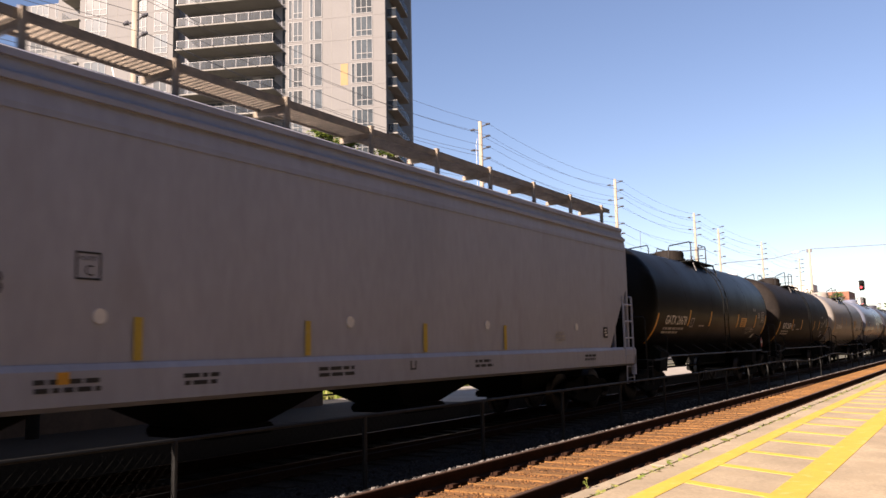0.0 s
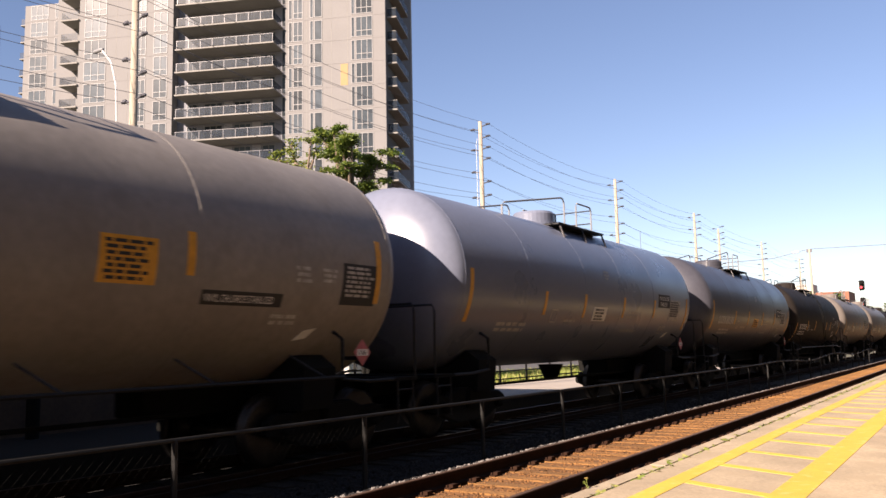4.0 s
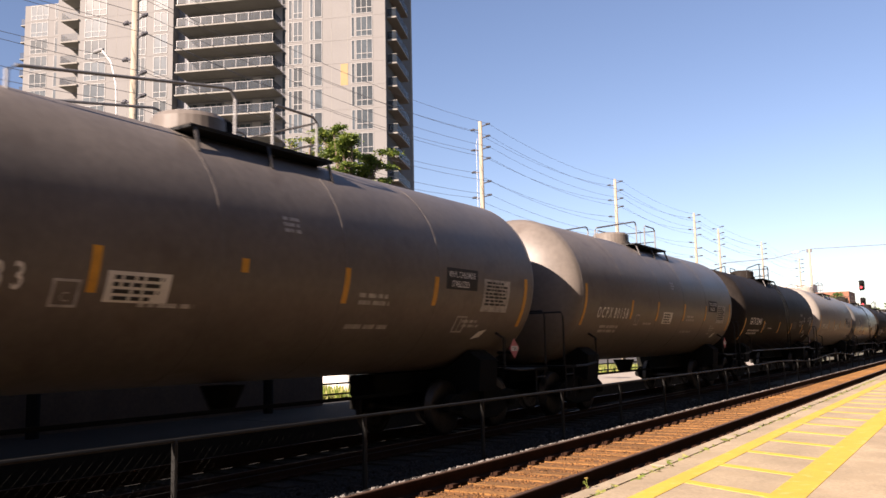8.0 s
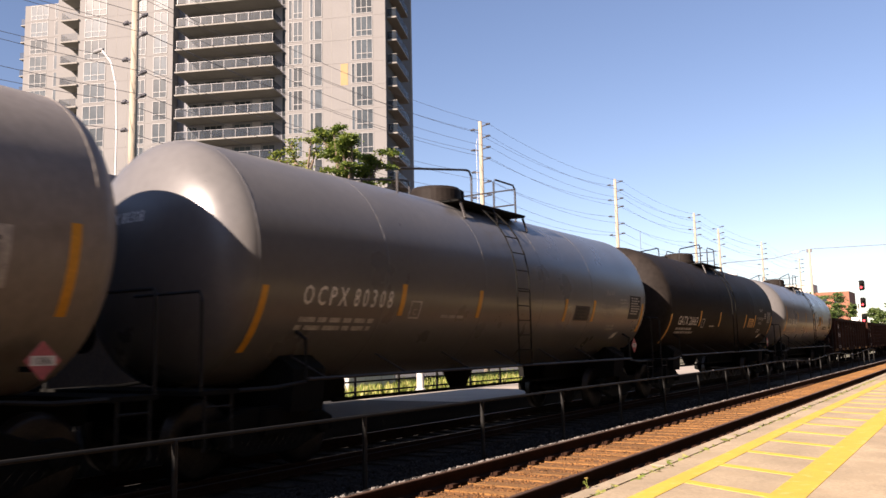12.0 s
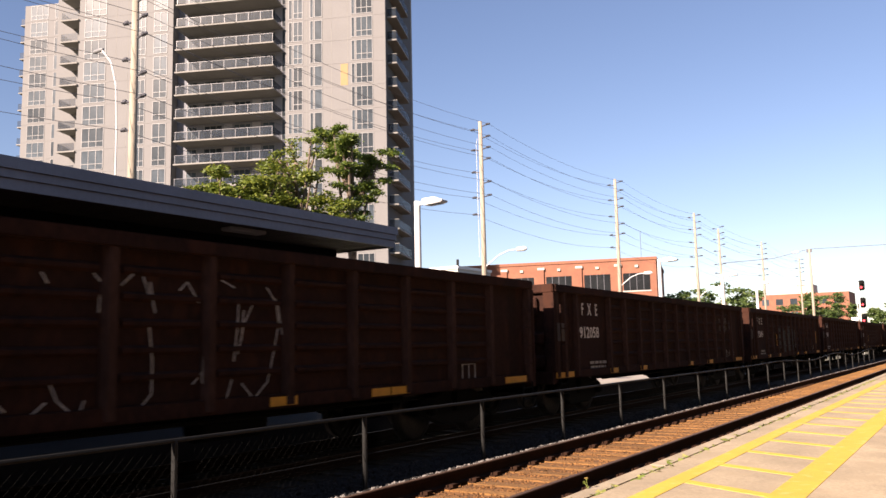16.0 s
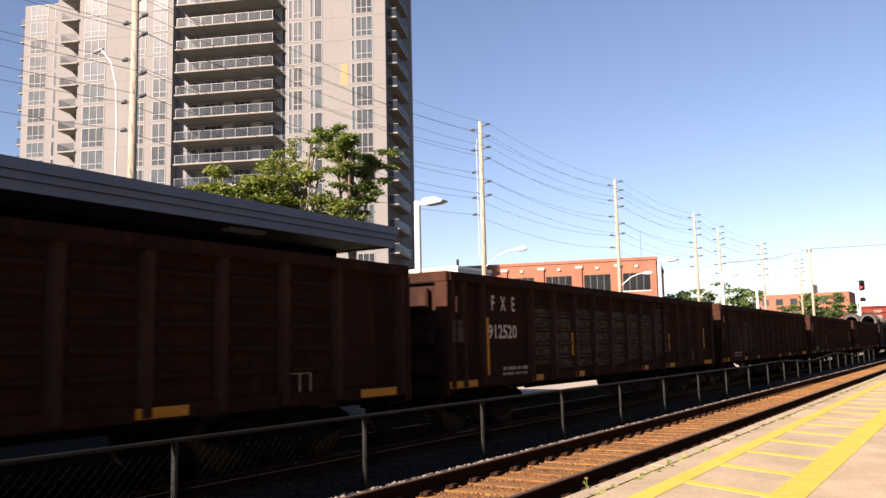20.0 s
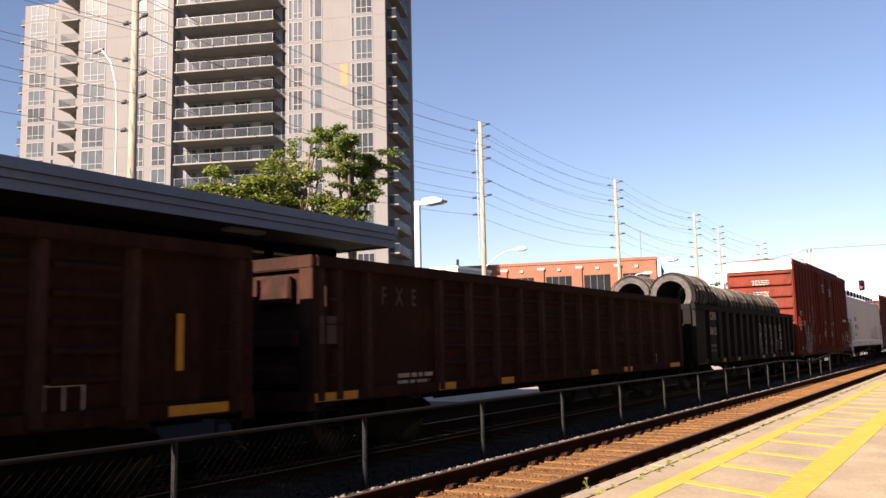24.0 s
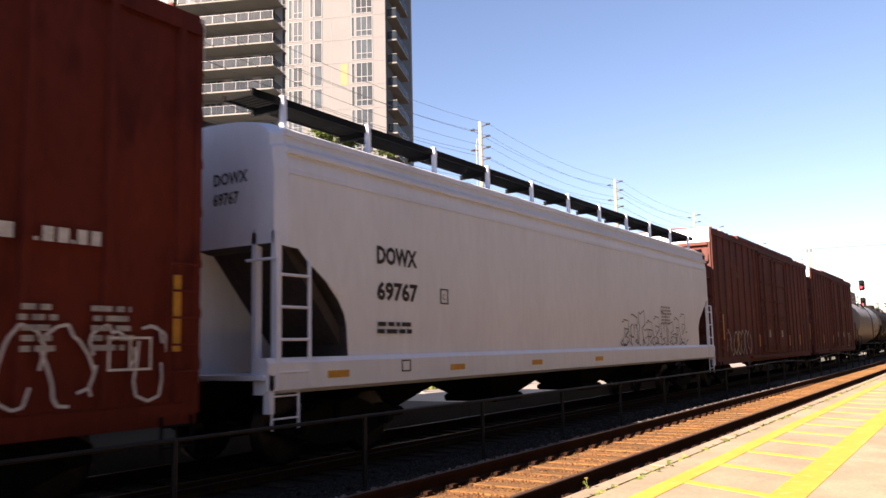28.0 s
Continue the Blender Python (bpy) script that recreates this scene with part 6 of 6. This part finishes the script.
WIN = {}
def window(parent, x, y, z, w, hgt, lights, low=True):
    key = (round(w, 2), round(hgt, 2), lights, low)
    if key not in WIN:
        WIN[key] = window_mesh(w, hgt, lights, low)
    a = part("window", WIN[key][0], None, parent)
    a.location = (x, y, z)
    part("pane", WIN[key][1], None, a)


COLUMNS = ((1.55, 2.05, 3), (3.72, 0.45, 1), (7.75, 1.0, 1), (8.85, 0.45, 1), (10.2, 1.2, 2), (11.5, 0.5, 1), (27.7, 1.85, 2), (30.6, 1.25, 2), (36.0, 3.0, 3))
BALUSTER = mesh_of(boxed(-0.03, 0.03, -0.03, 0.03, 0.0, 1.02), M["insul"])
for k in range(1, STOREYS):
    z = BASE + FLOOR * k
    for x, w, n in COLUMNS:
        window(walls[0] if x < 12 else walls[2], x, 0.005, z + 0.30, w, 2.48, n, n > 1)
    # floor joint lines
    for x0, x1 in ((0.02, 12.38), (27.02, 39.78)):
        part("floor_band", boxed(x0, x1, 0.0, 0.02, z + 0.02, z + 0.14), M["tower"], tower)
    # wide balconies
    b = part("balcony", boxed(13.3, 25.9, -1.4, 1.6, z - 0.16, z + 0.02), M["slab"], tower, "concrete balcony slab")
    part("railing", boxed(13.4, 25.8, 1.48, 1.50, z + 0.12, z + 1.02), M["rail_glass"], b, "glass balcony railing")
    part("top_bar", boxed(13.4, 25.8, 1.46, 1.52, z + 1.02, z + 1.07), M["insul"], b)
    part("railing", boxed(25.78, 25.8, -1.3, 1.47, z + 0.12, z + 1.02), M["rail_glass"], b)
    part("railing", boxed(13.4, 13.42, -1.3, 1.47, z + 0.12, z + 1.02), M["rail_glass"], b)
    for q in range(9):
        part("rail_post", BALUSTER, None, b).location = (13.45 + 1.53 * q, 1.49, z + 0.02)
    for x, w, n in ((14.2, 1.6, 2), (17.3, 2.2, 3), (21.0, 2.4, 3), (24.3, 1.4, 2)):
        window(walls[1], x, -1.395, z + 0.08, w, 2.35, n, False)
    window(walls[1], 12.5, -1.395, z + 0.08, 0.85, 2.5, 1, False)
    part("blind_panel", boxed(16.0, 17.1, -1.4, -1.30, z + 0.05, z + 2.5), M["blind"], walls[1])
    part("blind_panel", boxed(19.7, 20.8, -1.4, -1.34, z + 0.05, z + 2.5), M["blind"], walls[1])
    # balconies in the recess
    b = part("balcony", boxed(39.8, 42.3, -2.4, 0.25, z - 0.16, z + 0.02), M["slab"], tower, "concrete balcony slab")
    part("railing", boxed(39.9, 42.2, 0.13, 0.15, z + 0.1, z + 1.02), M["rail_glass"], b)
    part("railing", boxed(42.18, 42.2, -2.3, 0.12, z + 0.1, z + 1.02), M["rail_glass"], b)
    # balconies on the shaded side
    b = part("balcony", boxed(-1.15, -0.02, -8.0, -0.9, z - 0.16, z + 0.02), M["slab"], tower, "concrete side balcony")
    part("railing", boxed(-1.12, -0.05, -0.97, -0.95, z + 0.1, z + 1.02), M["rail_glass"], b, "glass balcony railing")
    part("railing", boxed(-1.12, -1.10, -7.9, -0.98, z + 0.1, z + 1.02), M["rail_glass"], b)
    part("top_bar", boxed(-1.15, -0.05, -1.0, -0.93, z + 1.02, z + 1.08), M["slab"], b)
    # far wing
    for x, w, n in ((61.4, 3.1, 3), (58.6, 1.6, 2), (55.5, 2.0, 2)):
        window(walls[4], x, -23.995, z + 0.32, w, 2.42, n, n > 2)
    part("floor_band", boxed(54, 65.6, -24.0, -23.97, z + 0.02, z + 0.16), M["tower"], tower)
    b = part("balcony", boxed(65.6, 66.8, -30, -24.6, z - 0.16, z + 0.02), M["slab"], tower, "concrete end balcony")
    part("railing", boxed(65.7, 66.75, -24.68, -24.65, z + 0.1, z + 1.02), M["rail_glass"], b)
part("yellow_panel", boxed(4.6, 5.5, 0.0, 0.03, 32.65, 35.3), M["yellow_panel"], walls[0], "yellow cladding panel")
for x in (4.6, 6.6, 9.7, 33.0, 34.6):
    part("panel_joint", boxed(x, x + 0.05, 0.0, 0.012, 0, TOP), M["slab"], tower)

# ---- brick building ----
BRK = Matrix.Translation((-33.3, 100.0, 0)) @ Matrix(((-0.962, 0.272, 0, 0), (-0.272, -0.962, 0, 0), (0, 0, 1, 0), (0, 0, 0, 1)))
brick = thing("brick_building", BRK, "orange brick office building with dark strip windows", "building")
part("wall", boxed(0, 34, -22, 0, -0.7, 11.9), M["brick"], brick)
part("parapet", boxed(-0.12, 34.1, -22.1, 0.12, 11.9, 12.25), M["brick"], brick)
for i, x in enumerate((0.3, 5.2, 10.1, 15.0, 19.9, 24.8)):
    part("pier", boxed(x + 4.05, x + 4.75, 0.0, 0.25, -0.7, 11.2), M["brick"], brick)
    part("pier_cap", boxed(x + 3.95, x + 4.85, 0.0, 0.32, 11.2, 11.5), M["cream"], brick)
    part("wall_lamp", boxed(x + 1.9, x + 2.3, 0.0, 0.2, 11.0, 11.3), M["cream"], brick)
    for z in (1.2, 4.6, 8.1):
        w = part("window", boxed(x + 0.5, x + 3.8, -0.02, 0.015, z, z + 2.2), M["office_glass"], brick, "dark strip window")
        part("sill", boxed(x + 0.4, x + 3.9, 0.0, 0.12, z - 0.15, z), M["cream"], w)
        for m_ in (1.3, 2.15, 3.0):
            part("mullion", boxed(x + m_ - 0.04, x + m_ + 0.04, 0.015, 0.05, z, z + 2.2), M["insul"], w)
part("antenna", tube([(2.0, -4, 12.2), (2.0, -4, 16.0)], 0.03, 5), M["insul"], brick)
shed = thing("white_annex", (-44.0, 66.0, 0), "low white flat-roofed annex behind the station", "building")
part("wall", boxed(-1.2, 4.6, -3, 3, -0.7, 8.6), M["cream"], shed)
part("roof_edge", boxed(-1.3, 4.7, -3.1, 3.1, 8.6, 8.85), M["lamp_white"], shed)
part("vent_pipe", tube([(4.3, -2.5, 8.8), (4.3, -2.5, 9.5)], 0.12, 10), M["fence"], shed)
mill = thing("distant_brick_block", (-44, 262, 0), "distant brick block with cream upper storey", "building")
part("wall", boxed(-12, 13, 0, 14, -0.7, 15.2), M["brick"], mill)
part("upper_storey", boxed(-7, 3, 2, 12, 15.2, 18.0), M["cream"], mill)
for i in range(6):
    for z in (4, 8, 12):
        part("window", boxed(-11 + i * 4, -9 + i * 4, -0.03, 0.0, z, z + 1.8), M["glass_dark"], mill)


# ---- trees ----
def tree(x, y, high, spread, seed, leaves, mat, label, size=0.16, low=0.35, lean=(0, 0), clump=0.115):
    rn = random.Random(seed)
    t = thing("tree", (x, y, -0.1), label, "tree", "trees")
    b = bmesh.new()
    fork = high * low
    tube([(0, 0, -0.2), (0.1 * lean[0], 0, fork * 0.6), (0.2 * lean[0], 0.1, fork), (0.4 * lean[0], 0.2 * lean[1], high * 0.75)], sides=10, taper=[0.030 * high * 0.8, 0.022 * high * 0.8, 0.018 * high * 0.8, 0.008 * high], bm=b)
    tips = []
    for i in range(13):
        a = i * 2.4 + rn.uniform(-0.4, 0.4)
        z0 = fork * rn.uniform(0.8, 1.5)
        reach = spread * rn.uniform(0.55, 1.0)
        z1 = z0 + (high - z0) * rn.uniform(0.35, 0.97)
        mid = (0.5 * reach * math.cos(a), 0.5 * reach * math.sin(a), z0 + (z1 - z0) * 0.35)
        end = (reach * math.cos(a), reach * math.sin(a), z1)
        tube([(0, 0, z0), mid, end], sides=6, taper=[0.010 * high, 0.007 * high, 0.003 * high], bm=b)
        for k in range(5):
            f = 0.35 + 0.65 * k / 4
            c_ = Vector(mid).lerp(Vector(end), (f - 0.35) / 0.65)
            tip = c_ + Vector((rn.uniform(-1, 1), rn.uniform(-1, 1), rn.uniform(-0.25, 0.6))) * spread * 0.28
            tube([c_, (c_ + tip) / 2 + Vector((0, 0, 0.05)), tip], sides=4, taper=[0.004 * high, 0.003 * high, 0.0015 * high], bm=b)
            tips.append(tip)
        tips.append(Vector(end))
    part("trunk", b, M["bark"], t)
    verts, faces = [], []
    for _ in range(leaves):
        c_ = tips[rn.randrange(len(tips))]
        d = Vector((rn.gauss(0, 1), rn.gauss(0, 1), rn.gauss(0, 0.38))) * spread * clump
        p = c_ + d
        a, e = rn.uniform(0, 6.28), rn.uniform(-0.5, 0.5)
        u_ = Vector((math.cos(a), math.sin(a), e * 1.6)).normalized() * size * rn.uniform(0.6, 1.3)
        v_ = u_.cross(Vector((rn.uniform(-1, 1), rn.uniform(-1, 1), rn.uniform(-1, 1)))).normalized() * size * 0.45
        n_ = len(verts)
        verts.extend((p - u_, p - v_ * 0.9, p + u_, p + v_))
        faces.append((n_, n_ + 1, n_ + 2, n_ + 3))
    me = bpy.data.meshes.new("crown")
    me.from_pydata(verts, [], faces)
    me.materials.append(mat)
    part("crown", me, None, t, "open crown of small leaves")
    return t


tree(-20.5, 24.9, 10.45, 1.45, 4, 15000, M["leaf"], "honey locust tree with open dark green crown", 0.075, low=0.55, clump=0.10)
tree(-20.5, 21.9, 9.55, 1.05, 9, 2600, M["leaf_yellow"], "sparse wispy yellow-green tree behind the canopy", 0.075, low=0.6, clump=0.12)
tree(-20.5, 21.6, 8.0, 1.8, 27, 15000, M["leaf_yellow"], "broad yellow-green tree behind the canopy", 0.08, low=0.5)
tree(-20.7, 19.6, 8.2, 1.6, 19, 15000, M["leaf_yellow"], "young yellow-green tree behind the canopy", 0.08, low=0.5)
tree(-20.8, 18.3, 7.7, 1.3, 23, 11000, M["leaf_yellow"], "small yellow-green tree behind the canopy", 0.08, low=0.5)
for i, (x, y, hh, sp) in enumerate(((-44, 150, 11.5, 5.0), (-38, 152, 12.0, 5.0), (-34.5, 148, 10.0, 3.8), (-35, 200, 12.2, 5.0), (-30, 203, 11.8, 4.5), (-25.5, 198, 9.0, 3.6), (-17.0, 205, 9.0, 4.0), (-50, 152, 9.5, 4.5))):
    tree(x, y, hh, sp, 30 + i, 3000, M["leaf_dark"], "dark green roadside tree in the distance", 0.40, low=0.2)

# ---- behind the camera: unseen walls added to block sky and bounced light ----
tagged(part("wall_station", boxed(1.7, 22.0, -90, 5.99, 0.151, 9.5), M["plain_grey"]), "unseen grey wall added to block sky light from the train", "wall", kind="structure")
tagged(part("wall_station", boxed(-0.30, 22.0, 6.0, 160, 0.151, 9.5), M["plain_grey"]), "unseen grey block added to cut sky and bounced light", "wall", kind="structure")

# added to shade the nearest slabs, so they bounce less onto the train
tagged(part("wall_end", boxed(-2.75, 1.68, -20.0, -4.6, 0.151, 5.0), M["plain_grey"]), "unseen grey wall added behind the camera to shade the platform", "wall", kind="structure")

# small weeds on the platform edge
weed = thing("weed", pose(-3.19, 7.27, 0.13) @ Matrix.Scale(0.6, 4), "small flowering weed at the platform edge", "weed")
part("stem", tube([(0, 0, 0), (0.01, 0.01, 0.10), (-0.01, 0.0, 0.19)], 0.004, 5), M["grass"], weed)
for k in range(6):
    a = k * 1.05
    part("leaf", tube([(0, 0, 0.03 * k), (0.04 * math.cos(a), 0.04 * math.sin(a), 0.03 * k + 0.03), (0.06 * math.cos(a), 0.06 * math.sin(a), 0.03 * k + 0.02)], sides=4, taper=[0.003, 0.010, 0.002]), M["grass"], weed)
for k in range(7):
    a = k * 0.9
    part("flower", lathe([(0.185, 0.004), (0.195, 0.016), (0.205, 0.004)], "z", 7, at=(0.02 * math.cos(a), 0.02 * math.sin(a), 0)), M["yellow_panel"], weed)
grass_strip("joint_weeds", "dry weeds in the platform joint", -3.02, -2.97, 5, 30, 0.14, 260, 0.03, M["grass"], 8)


# ---- the train runs past ----
def gone(t):
    """Metres that the train has run by then: it slows a little on the way."""
    return 7.05 * (1.985 * t - 0.0026 * t * t)


def motions():
    times = [i * 2.0 for i in range(15)]
    for c, mid in CARS:
        walk(c, [(t, pose(TRAIN_X, mid - gone(t), 0)) for t in times])
    for o, x, y, z, mid in COILS:
        walk(o, [(t, pose(TRAIN_X + x, mid + y - gone(t), z)) for t in times])


motions()
